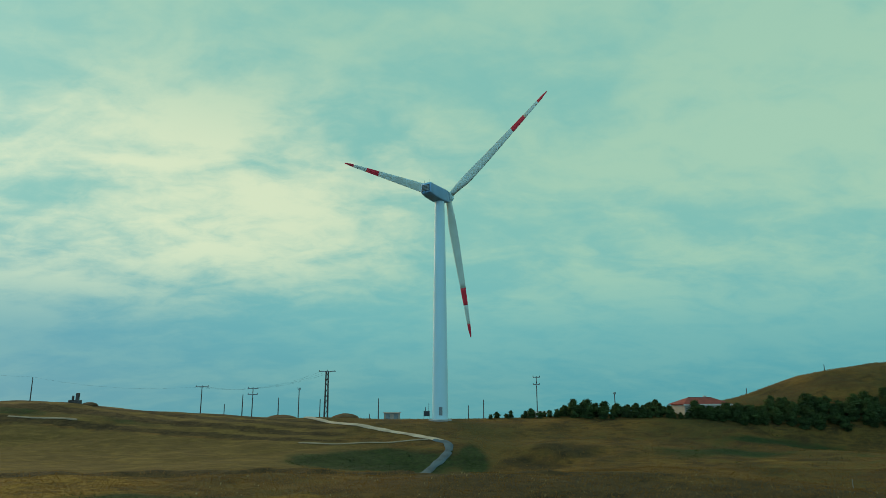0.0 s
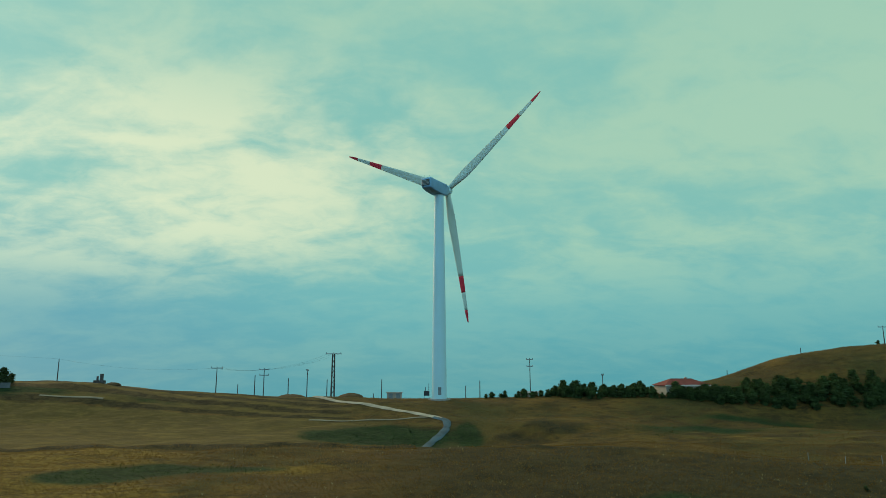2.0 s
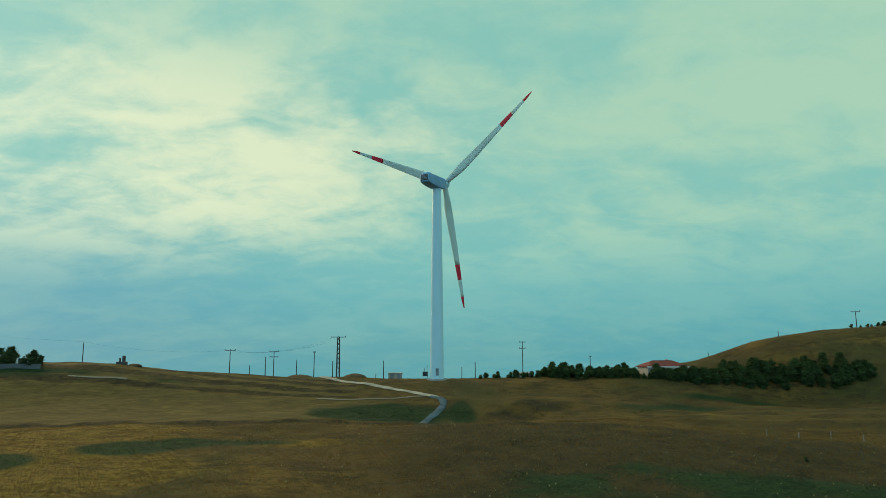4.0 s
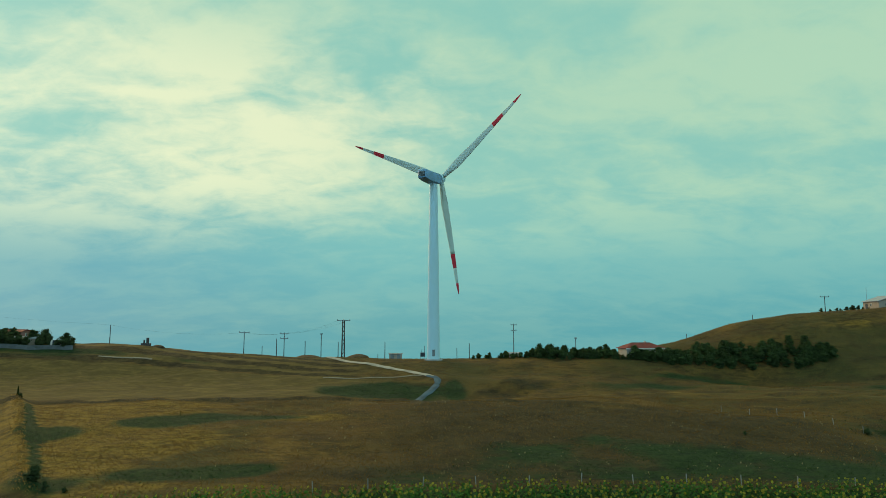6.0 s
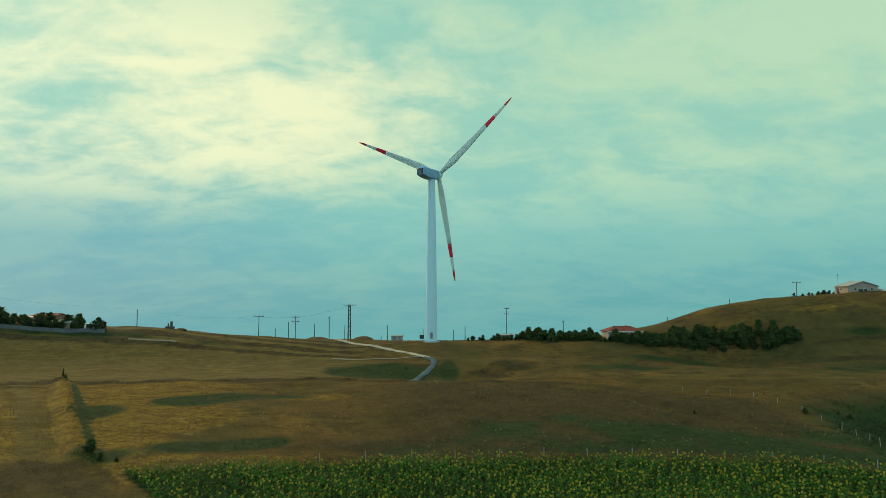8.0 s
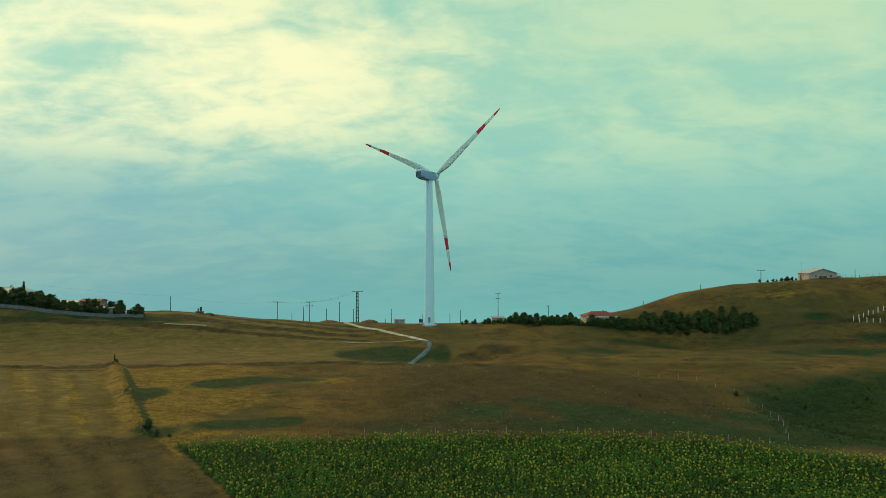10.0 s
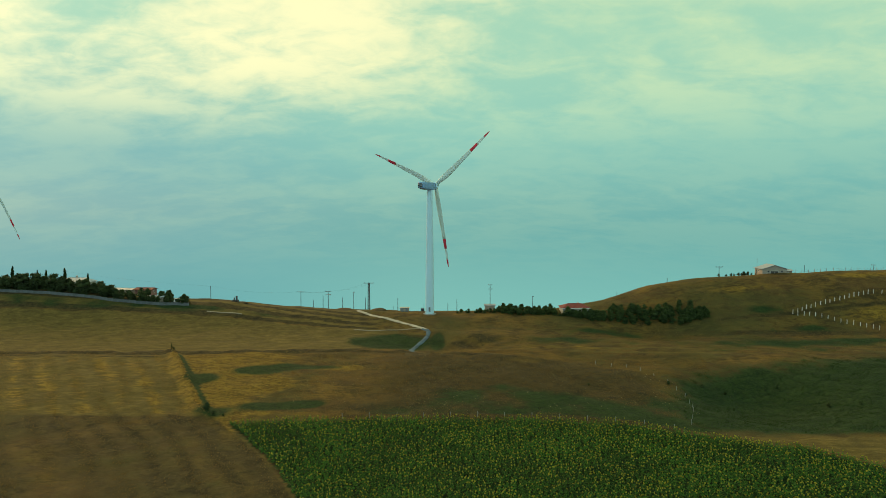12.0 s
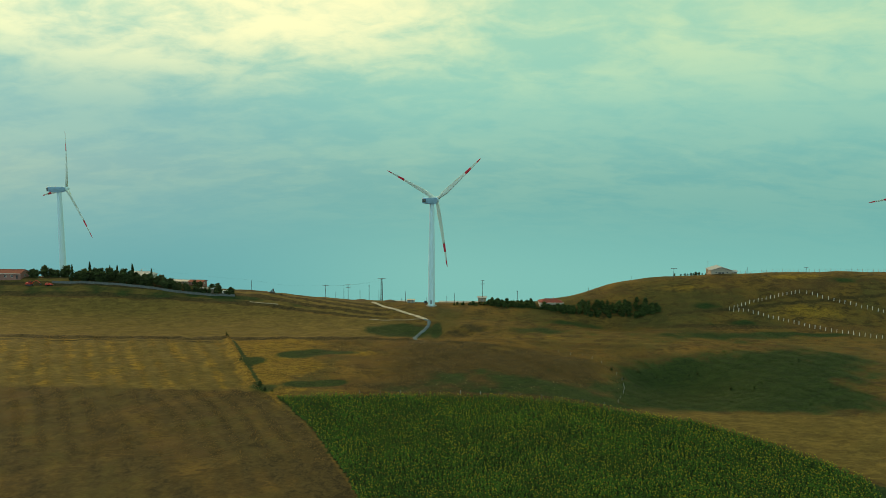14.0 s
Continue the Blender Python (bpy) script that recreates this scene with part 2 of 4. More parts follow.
def ground_material():
    m = bpy.data.materials.new("farmland")
    m.use_nodes = True
    k = Tree(m.node_tree)
    where = m.node_tree.nodes.new("ShaderNodeTexCoord").outputs["Object"]
    wide = k.noise(where, 0.022, 4.0, 0.6, 0.5)
    patch = k.noise(where, 0.11, 5.0, 0.62, 0.4)
    fine = k.noise(where, 1.1, 5.0, 0.7)
    streak = k.noise(k.vmath("MULTIPLY", where, (0.4, 1.0, 1.0)), 0.5, 5.0, 0.65, 0.9)
    band = k.noise(k.vmath("MULTIPLY", where, (0.15, 0.42, 0.42)), 1.0, 7.0, 0.66, 1.0)
    broad = k.noise(k.vmath("MULTIPLY", where, (0.02, 0.075, 0.075)), 1.0, 4.0, 0.6, 0.8)
    # dry pasture
    dry = k.mix(k.span(k.math("ADD", k.math("MULTIPLY", patch, 0.45), k.math("MULTIPLY", band, 0.55)), 0.41, 0.59), (0.046, 0.029, 0.009), (0.158, 0.088, 0.019))
    dry = k.mix(k.math("MULTIPLY", k.span(broad, 0.50, 0.64), 0.6), dry, (0.080, 0.044, 0.016))
    dry = k.mix(k.math("MULTIPLY", k.span(k.math("ADD", k.math("MULTIPLY", wide, 0.6), k.math("MULTIPLY", band, 0.4)), 0.46, 0.60), 0.7), dry, (0.060, 0.056, 0.016))
    dry = k.mix(k.math("MULTIPLY", k.span(fine, 0.46, 0.66), 0.65), dry, (0.052, 0.037, 0.012))
    # stubble after the harvest
    gold = k.mix(k.span(k.math("ADD", k.math("MULTIPLY", streak, 0.5), k.math("MULTIPLY", band, 0.5)), 0.38, 0.62), (0.070, 0.048, 0.013), (0.124, 0.085, 0.021))
    gold = k.mix(k.math("MULTIPLY", k.span(fine, 0.47, 0.66), 0.6), gold, (0.080, 0.051, 0.014))
    gold = k.mix(k.math("MULTIPLY", k.span(band, 0.50, 0.66), 0.35), gold, (0.179, 0.119, 0.028))
    green = k.mix(k.span(k.math("ADD", k.math("MULTIPLY", fine, 0.6), k.math("MULTIPLY", band, 0.4)), 0.38, 0.62), (0.007, 0.018, 0.005), (0.024, 0.044, 0.010))
    clod = k.noise(k.vmath("MULTIPLY", where, (0.7, 0.8, 1.0)), 0.45, 6.0, 0.68, 0.8)
    earth = k.mix(k.span(k.math("ADD", k.math("MULTIPLY", clod, 0.7), k.math("MULTIPLY", fine, 0.3)), 0.38, 0.62), (0.021, 0.016, 0.006), (0.062, 0.043, 0.014))
    edge = k.math("ADD", k.math("MULTIPLY", k.math("SUBTRACT", patch, 0.5), 1.2), k.math("MULTIPLY", k.math("SUBTRACT", band, 0.5), 0.8))

    def mask(name):
        return k.span(k.math("ADD", k.attr(name), edge), 0.25, 0.8)
    colour = k.mix(k.span(k.math("ADD", k.attr("stubble"), k.math("MULTIPLY", edge, 0.35)), 0.4, 0.6), dry, gold)
    tawny = k.mix(k.span(k.math("ADD", k.math("MULTIPLY", fine, 0.45), k.math("MULTIPLY", band, 0.55)), 0.40, 0.60), (0.080, 0.047, 0.009), (0.230, 0.134, 0.020))
    colour = k.mix(k.math("MULTIPLY", mask("tawny"), 0.95), colour, tawny)
    colour = k.mix(k.span(k.math("ADD", k.attr("earth"), k.math("MULTIPLY", edge, 0.55)), 0.32, 0.68), colour, earth)
    colour = k.mix(k.span(k.math("ADD", k.attr("green"), k.math("MULTIPLY", edge, 0.7)), 0.32, 0.8), colour, green)
    shade = m.node_tree.nodes.new("ShaderNodeBsdfPrincipled")
    k.put(shade.inputs["Base Color"], colour)
    shade.inputs["Roughness"].default_value = 0.95
    shade.inputs["Specular IOR Level"].default_value = 0.15
    b = m.node_tree.nodes.new("ShaderNodeBump")
    b.inputs["Strength"].default_value, b.inputs["Distance"].default_value = 0.7, 0.35
    k.put(b.inputs["Height"], k.math("ADD", fine, k.math("MULTIPLY", streak, 0.3)))
    k.put(shade.inputs["Normal"], b.outputs[0])
    out = m.node_tree.nodes.new("ShaderNodeOutputMaterial")
    m.node_tree.links.new(shade.outputs[0], out.inputs[0])
    return m


def strip(v, middle, half):
    """A band of ground round a line, with soft edges."""
    return 1 - ease(np.abs(v - middle), half * 0.6, half * 1.4)


def field_edge(x):
    """Upper border of the large harvested field."""
    return np.interp(x, [-400, -190, -143, -100, -65, -38, -11, 40], [-7, -8.5, -8, -11.5, -17.5, -20.5, -22, -24])


def brow(x):
    """Line where the mound and the harvested field meet the upper field: broken soil, with the edge's shadow line
    painted dark.
    """
    return np.interp(x, [-300, -200, -103, -49, -8, 25, 72, 91, 110], [-66, -64, -61, -56, -52, -58, -69, -84, -96]) + 0.5 * ripple(x, x, 7, 15)


def crop_left(y):
    """Border between the sunflowers and the bare headland."""
    return np.interp(y, [-260, -200, -175, -152, -137, -126, -118], [22, -9, -22.5, -36.5, -48, -58, -65])


def crop_right(y):
    return np.interp(y, [-260, -200, -160, -141, -131], [205, 172, 136, 108, 84])


def bank_x(y):
    """Grassy bank between the harvested field and the mound."""
    return -103 - 0.586 * (y + 60)


def crop_top(x):
    """Upper border of the sunflowers, bowed over the foot of the mound."""
    return np.interp(x, [-110, -57, -30, 3, 36, 61, 82, 105], [-134, -128, -125, -123.5, -122.5, -126.5, -134, -142]) + 0.4 * ripple(x, x, 9, 5)


def in_crop(x, y, grow=0.0):
    """True on the sunflower field."""
    return (x > crop_left(y) + 0.6 * ripple(x, y, 3, 2) - grow) & (y < crop_top(x) + grow) & (x < crop_right(y) + grow)


def fields(x, y):
    """How much stubble, bare earth and green growth the ground carries; the last two hold some painted shade."""
    slow = 3 * ripple(x, y, 14, 4)
    up, edge, bank = field_edge(x), brow(x), bank_x(y)
    above = y - edge
    left_field = ease(-x + slow * 1.5 + 0.5 * (y + 40), 14, 30) * ease(above, 0.6, 2.0) * (1 - ease(y - up, -0.8, 0.4))
    terrace = (y - up + 0.35 * slow) / np.interp(x, [-160, -100, -30], [1.15, 1.0, 0.6])          # ploughed strips on the upper slope
    slope = ease(terrace, 0, 1) * (1 - ease(terrace, 30, 36)) * ease(-x, 14, 34)
    furrow = ease(np.sin(terrace * 0.72 + 0.4), -0.25, 0.45)
    upper = slope * (1 - furrow)
    harvest = ease(bank - x + 0.25 * slow, -0.6, 1.0) * (1 - ease(above, -2.4, -0.8)) * ease(y + 0.25 * slow, -126, -120)
    headland = ease(crop_left(y) - x, 0, 2) * (1 - ease(y + 0.25 * slow, -125, -119))
    far_field = ease(x - crop_right(y), 1, 4) * (1 - ease(y, -142, -128))
    lines = 0.7 * ease(x, 35, 65) * strip(y, -44, 13) * ease(np.sin(1.0 * (y + 0.05 * x) + 0.3 * slow), 0.0, 0.6)
    swath = 0.5 + 0.5 * np.sin(0.8 * (0.9 * x + 0.55 * y) + 2.0 * ripple(x, y, 37, 13))
    stubble = lines + left_field + upper + harvest + far_field + headland * (0.30 + 0.12 * ripple(x, y, 16, 19))
    # bare earth: headland tracks, the broken soil and painted shadow line along the brow, furrows on the upper slope
    wheel = ease(np.sin(0.62 * (crop_left(y) - x) + 1.6 * ripple(x, y, 23, 3)), 0.0, 0.9)
    earth = headland * (0.50 + 0.20 * wheel * (0.5 + 0.8 * ripple(x, y, 21, 9)) + 0.14 * ripple(x, y, 7, 23)) + 0.16 * harvest * (1 - swath) + 0.16 * harvest * ripple(x, y, 9, 27)
    # first strip darkens the brow to paint in its shadow line
    earth = earth + 1.3 * strip(above, -0.6 + 0.3 * slow, 2.6) * (1 - ease(x, 10, 40)) + 0.6 * strip(above, -6.0 + 0.5 * slow, 0.8) * ease(bank - x, 0, 6) + 0.4 * strip(above, 1.6 + 0.3 * slow, 0.5) * ease(-x, 20, 40)
    earth = earth + slope * (0.25 + 0.85 * furrow)
    earth = earth + 0.6 * strip(y + 15 - 0.10 * (x - 130), 0, 1.3) * ease(x, 126, 140) + 0.5 * strip(y + 30 + 0.06 * (x - 130), 0, 1.6) * ease(x, 60, 90)
    earth = earth + 0.95 * bell(x, y, 24, -38, 20, 8) * (0.65 + 0.6 * ripple(x, y, 4, 21)) + 0.9 * bell(x, y, 165, -24, 50, 3.0) + 0.5 * bell(x, y, 90, -58, 40, 4)
    mound = ease(x - bank, 0, 2) * (1 - ease(above, -1.5, 0))
    earth = earth + mound * (0.62 * ease(x, -45, 5) * (1 - ease(x, 75, 100)) + 0.5 * bell(x, y, -5, -115, 34, 3.2))
    over = y - crop_top(x)
    flank = 1.0 * ease(x + slow, -30, 8) * ease(over, 1.5, 5) * (1 - ease(over + 1.5 * slow, 17, 34)) * (1 - 0.5 * ease(x, 90, 120)) * (0.75 + 0.35 * ripple(x, y, 11, 17))
    # green growth: hollow of the lane, weed patches on the mound and the gully; the mound's right flank is coloured
    # darker
    green = 1.9 * bell(x, y, -15, -37, 17, 9) + 0.6 * strip(terrace, 5, 3.5) * ease(-x, 95, 120) + 1.0 * bell(x, y, 5.5, -34, 2.6, 12) + 0.55 * strip(terrace, 7, 2.0) * ease(-x, 50, 70) * (1 - ease(-x, 130, 160))
    green = green + 1.3 * bell(x, y, -60, -83, 10, 4.6) + 1.3 * bell(x, y, -44, -78, 13, 3.8) + 1.2 * bell(x, y, -78, -92, 7, 5.0) + 1.2 * bell(x, y, -48, -114.5, 10, 3.6) + 1.2 * bell(x, y, -36, -112, 8, 3.2) + 1.4 * bell(x, y, -63, -120, 7, 4.2)
    # shaded right side of the bank, painted as a dark green strip
    green = green + 1.1 * strip(x, bank + 2.6, 1.4) * strip(y, -90, 26)
    green = green + flank + 1.25 * bell(x, y, 116, -94, 26, 21) + 1.25 * bell(x, y, 145, -110, 42, 24) + 1.0 * bell(x, y, 178, -80, 48, 24) + 0.5 * bell(x, y, 78, -21, 18, 3)
    green = green + 0.55 * bell(x, y, 165, -38, 40, 5) + 0.5 * bell(x, y, 60, -35, 14, 5) + 0.4 * ease(x, 18, 50) * strip(y, -35, 20) * (1 - 0.6 * ease(x, 150, 220))
    green = green + 0.9 * bell(x, y, 205, -33, 22, 3) + 0.8 * bell(x, y, 158, -9, 14, 3) + 0.7 * bell(x, y, 178, -20, 12, 2.5) + 0.7 * bell(x, y, 245, 8, 25, 4)
    green = green * (0.9 + 0.3 * ripple(x, y, 6, 7)) * (1 - far_field)
    crop = in_crop(x, y) * 1.0
    return np.clip(stubble * (1 - 0.8 * crop), 0, 1), np.clip(earth * (1 - crop), 0, 1), np.clip(green * (1 - crop) + 0.9 * crop, 0, 1)


def tawny_growth_and_highlight(x, y):
    """Where tall golden grass stands on the mound and on the bank, and the highlight painted along the brow."""
    bank, above = bank_x(y), y - brow(x)
    mound = ease(x - bank, 0, 2) * (1 - ease(above, -1.5, 0)) * (1 - in_crop(x, y))
    patches = mound * (0.85 * (1 - ease(x, -62, -40)) + 0.9 * bell(x, y, -31, -79, 12, 3.2) + 0.7 * bell(x, y, -56, -96, 20, 6.0) + 0.5 * bell(x, y, -42, -119, 22, 1.8))
    # highlight on the mound's crest, painted in with the tawny colour
    crest = 0.95 * strip(above, -5, 3.5) * ease(x, -20, 15) * (1 - ease(x, 70, 95))
    stripes = ease(bank - x, 0, 3) * (1 - ease(above, -2, -1)) * ease(y, -128, -120) * (0.30 + 0.25 * np.sin(0.55 * (x + 0.62 * y) + 2.4 * ripple(x, y, 31, 3)) + 0.30 * ripple(x, y, 8, 33))
    hill = 0.9 * bell(x, y, 216, -13, 24, 5) + 0.7 * bell(x, y, 212, 12, 34, 4) + 0.6 * bell(x, y, 150, 4, 22, 4) + 0.5 * bell(x, y, 60, -46, 26, 4)
    return np.clip(patches + crest + stripes + hill + 1.2 * strip(x, bank - 0.6, 1.7) * strip(y, -90, 28), 0, 1)


def build_ground():
    xs = graded(-260, 290, 1.6, -4600, 4600)
    ys = graded(-235, 60, 1.2, -2200, 4350)
    gx, gy = np.meshgrid(xs, ys)
    gz = land(gx, gy)
    nx, ny = len(xs), len(ys)
    verts = np.stack([gx.ravel(), gy.ravel(), gz.ravel()], 1)
    i = np.arange(nx * ny).reshape(ny, nx)
    faces = np.stack([i[:-1, :-1].ravel(), i[:-1, 1:].ravel(), i[1:, 1:].ravel(), i[1:, :-1].ravel()], 1)
    me = mesh_from("ground", verts, faces, ground_material(), True)
    for name, values in zip(("stubble", "earth", "green", "tawny"), (*fields(gx, gy), tawny_growth_and_highlight(gx, gy))):
        me.attributes.new(name, "FLOAT", "POINT").data.foreach_set("value", values.ravel().astype(np.float32))
    tagged(new("ground", me), "rolling farmland with golden stubble and dry brown pasture", "ground", kind="structure")


build_ground()


def ribbon(name, pts, width, mat, label, lift=0.14):
    """A track that follows the land."""
    pts = np.array(pts, float)
    d = np.r_[0, np.cumsum(np.hypot(*np.diff(pts[:, :2], axis=0).T))]
    s = np.arange(0, d[-1], 0.6)
    x, y = np.interp(s, d, pts[:, 0]), np.interp(s, d, pts[:, 1])
    for _ in range(14):
        x[1:-1], y[1:-1] = (x[:-2] + 2 * x[1:-1] + x[2:]) / 4, (y[:-2] + 2 * y[1:-1] + y[2:]) / 4
    tx, ty = np.gradient(x), np.gradient(y)
    n = np.hypot(tx, ty)
    nx, ny = -ty / n, tx / n
    cols = np.linspace(-1, 1, 7)
    wob = 1 + 0.18 * np.sin(s * 0.9) * np.sin(s * 0.37 + 1)
    px = x[:, None] + nx[:, None] * cols * (width / 2) * wob[:, None]
    py = y[:, None] + ny[:, None] * cols * (width / 2) * wob[:, None]
    pz = land(px, py) + lift * (1.4 - np.abs(cols) ** 3) + 0.06
    i = np.arange(px.size).reshape(px.shape)
    faces = np.stack([i[:-1, :-1].ravel(), i[:-1, 1:].ravel(), i[1:, 1:].ravel(), i[1:, :-1].ravel()], 1)
    me = mesh_from(name, np.stack([px.ravel(), py.ravel(), pz.ravel()], 1), faces, mat, True)
    return tagged(new(name, me), label, "road", kind="structure")


ribbon("road", [(-36, 3), (-33, 0), (-26, -6), (-18, -11), (-10, -16), (-4, -20), (-0.5, -22.5)], 1.9, TRACK, "pale gravel track over the harvested slope")
ribbon("road", [(-2.5, -21.5), (0.5, -23.5), (0.6, -29), (-1.5, -34), (-4.5, -40), (-6, -45), (-5.4, -49), (-4.2, -52)], 2.0, TARMAC, "worn grey lane curving down into the hollow")
ribbon("path", [(-4, -21.5), (-12, -22.6), (-21, -23.4), (-34, -23.0)], 0.7, DUSTY, "narrow pale footpath branching off the lane")
ribbon("path", [(-90, -9.5), (-98, -8.2), (-108, -7.2)], 0.7, DUSTY, "short pale track beside the field edge")

# ---------------------------------------------------------------- builders


def part(name, bm, mat, parent=None, label="", smooth=False):
    me = bpy.data.meshes.new(name)
    bm.to_mesh(me)
    bm.free()
    me.materials.append(mat)
    if smooth:
        me.polygons.foreach_set("use_smooth", [True] * len(me.polygons))
    ob = new(name, me)
    if parent:
        ob.parent = parent
    return tagged(ob, label)


def thing(name, m, label, category, group=""):
    ob = new(name)
    ob.matrix_basis = m
    ob.empty_display_size = 0.5
    return tagged(ob, label, category, group)


def box(x0, x1, y0, y1, z0, z1, bevel=0.0):
    bm = bmesh.new()
    bmesh.ops.create_cube(bm, size=1, matrix=Matrix.LocRotScale(((x0 + x1) / 2, (y0 + y1) / 2, (z0 + z1) / 2), None, (x1 - x0, y1 - y0, z1 - z0)))
    if bevel:
        bmesh.ops.bevel(bm, geom=bm.edges[:], offset=bevel, segments=2, affect="EDGES", profile=0.6)
    return bm


def loft(rings, caps=True):
    """A skin over rings of equally many points."""
    bm = bmesh.new()
    rows = [[bm.verts.new(p) for p in r] for r in rings]
    n = len(rows[0])
    for a, b in zip(rows, rows[1:]):
        for i in range(n):
            bm.faces.new((a[i], a[(i + 1) % n], b[(i + 1) % n], b[i]))
    if caps:
        bm.faces.new(rows[0][::-1])
        bm.faces.new(rows[-1])
    bmesh.ops.recalc_face_normals(bm, faces=bm.faces)
    return bm


def tube(profile, n=24, axis="z", at=(0, 0, 0)):
    """Round body from (radius, along) pairs."""
    rings = []
    for r, h in profile:
        ring = []
        for i in range(n):
            a = 2 * math.pi * i / n
            p = (r * math.cos(a), r * math.sin(a), h)
            p = p if axis == "z" else (p[0], p[2], p[1]) if axis == "y" else (p[2], p[0], p[1])
            ring.append((p[0] + at[0], p[1] + at[1], p[2] + at[2]))
        rings.append(ring)
    return loft(rings)


def rod(a, b, r, n=8, r2=None):
    a, b = Vector(a), Vector(b)
    q = (b - a).to_track_quat("Z", "Y").to_matrix()
    rings = []
    for p, rad in ((a, r), (b, r2 or r)):
        rings.append([p + q @ Vector((rad * math.cos(2 * math.pi * i / n), rad * math.sin(2 * math.pi * i / n), 0)) for i in range(n)])
    return loft(rings)

# ---------------------------------------------------------------- wind turbines
HUB = 62.0


def blade_section(r):
    """Chord, thickness share and twist at r metres from the hub's axis."""
    chord = np.interp(r, [1.2, 2.5, 8, 14, 30, 39, 41.2], [1.7, 1.75, 2.9, 2.6, 1.5, 0.85, 0.3])
    thick = np.interp(r, [1.2, 2.5, 8, 14, 41.2], [1.0, 0.97, 0.36, 0.26, 0.16])
    twist = np.interp(r, [1.2, 3, 10, 41.2], [12, 10, 0, -12])
    return float(chord), float(thick), radians(float(twist))


def blade_piece(r0, r1, steps):
    rings = []
    for r in np.linspace(r0, r1, steps):
        chord, thick, twist = blade_section(r)
        ring = []
        for i in range(16):
            a = 2 * math.pi * i / 16
            u = math.cos(a)
            w = math.sin(a) * (1 if thick > 0.6 else (0.55 + 0.45 * u))
            px, py = chord * (0.5 * u + 0.12 * (1 - min(1.0, thick))), chord * thick * 0.5 * w
            c, s = math.cos(twist), math.sin(twist)
            bend = 0.0009 * r * r
            ring.append((px * c - py * s, px * s + py * c - bend, r))
        rings.append(ring)
    return loft(rings)


def wind_turbine(m, yaw, phase, label):
    """Tower foot at the pose m; the rotor looks along yaw (degrees from +y to +x), one blade at phase."""
    t = thing("wind_turbine", m, label, "wind turbine", "wind turbines on the ridge")
    for a, b, ra, rb in ((-1.5, 19.8, 2.15, 1.96), (19.8, 39.8, 1.96, 1.70), (39.8, HUB - 1.85, 1.70, 1.35)):
        part("tower_section", tube([(ra, a), (ra - 0.0003, a + 0.02), (rb + 0.0003, b - 0.02), (rb, b)], 40), WHITE, t, smooth=True)
    part("foundation", tube([(3.2, -1.6), (3.2, -0.45), (3.0, -0.35), (2.1, -0.33)], 40), CONCRETE, t, "round grey concrete foundation")
    door = part("door", box(-0.45, 0.45, -2.20, -2.04, 0.7, 2.9, 0.05), STEEL, t, "grey steel tower door")
    part("door_handle", box(0.25, 0.32, -2.26, -2.20, 1.7, 1.95, 0.01), DARK, door)
    turn = pose(0, 0, HUB, 0, 0, -yaw)
    n = part("nacelle", nacelle_body(), NACELLE_BLUE, t, "grey-blue boxy nacelle housing", True)
    n.matrix_basis = turn
    part("rear_hatch", box(-1.25, 1.25, -7.42, -7.28, -0.6, 1.2, 0.12), DARK, n, "dark louvred rear hatch")
    for i in range(4):
        part("louvre", box(-1.1, 1.1, -7.5, -7.42, -0.45 + 0.4 * i, -0.22 + 0.4 * i, 0.02), STEEL, n)
    part("roof_cooler", box(-1.4, 1.4, -6.9, -5.4, 1.7, 2.0, 0.1), WHITE, n, "white cooler box on the roof")
    part("wind_mast", rod((-0.9, -6.6, 1.95), (-0.9, -6.6, 2.8), 0.04), STEEL, n)
    part("wind_mast", rod((0.9, -6.6, 1.95), (0.9, -6.6, 2.7), 0.04), STEEL, n)
    part("warning_light", tube([(0.16, 1.68), (0.16, 1.92), (0.05, 2.02)], 12, at=(0, -2, 0)), RED, n)
    rotor = part("hub", tube([(1.55, 3.15), (1.65, 4.0), (1.6, 5.0), (1.3, 5.9), (0.75, 6.5), (0.05, 6.7)], 32, "y"), WHITE, t, "white rounded rotor hub", True)
    rotor.matrix_basis = turn @ pose(0, 0, 0, 8)
    for j in range(3):
        spin = pose(0, 4.7, 0) @ pose(0, 0, 0, 0, 90 - (phase + 120 * j), 0) @ pose(0, 0, 0, -2)
        for k, (a, b, mat, tag) in enumerate(((1.2, 27.0, BLADE_WHITE, "white tapered blade root"), (27.0, 32.0, RED, "red warning band"),
                                              (32.0, 37.4, BLADE_WHITE, "white outer blade"), (37.4, 41.2, RED, "red blade tip"))):
            p = part("blade" if mat is BLADE_WHITE else "blade_band", blade_piece(a, b, 18 if k == 0 else 7), mat, rotor, tag, True)
            p.matrix_basis = spin
    return t


def nacelle_body():
    rings = []
    for y, w, top, low in ((-7.3, 1.55, 1.65, -0.95), (-7.0, 1.68, 1.75, -1.15), (-5.0, 1.8, 1.75, -1.65), (-1.5, 1.85, 1.7, -1.95), (1.6, 1.8, 1.7, -1.85), (2.6, 1.6, 1.55, -1.6), (3.2, 1.45, 1.45, -1.45)):
        ring = []
        for sx, sz in ((1, 1), (-1, 1), (-1, -1), (1, -1)):
            h = top if sz > 0 else -low
            for i in range(5):
                a = {(1, 1): 0, (-1, 1): 90, (-1, -1): 180, (1, -1): 270}[(sx, sz)] + 22.5 * i
                r = 0.35
                ring.append((sx * (w - r) + r * math.cos(radians(a)), y, sz * (h - r) + r * math.sin(radians(a))))
        rings.append(ring)
    return loft(rings)


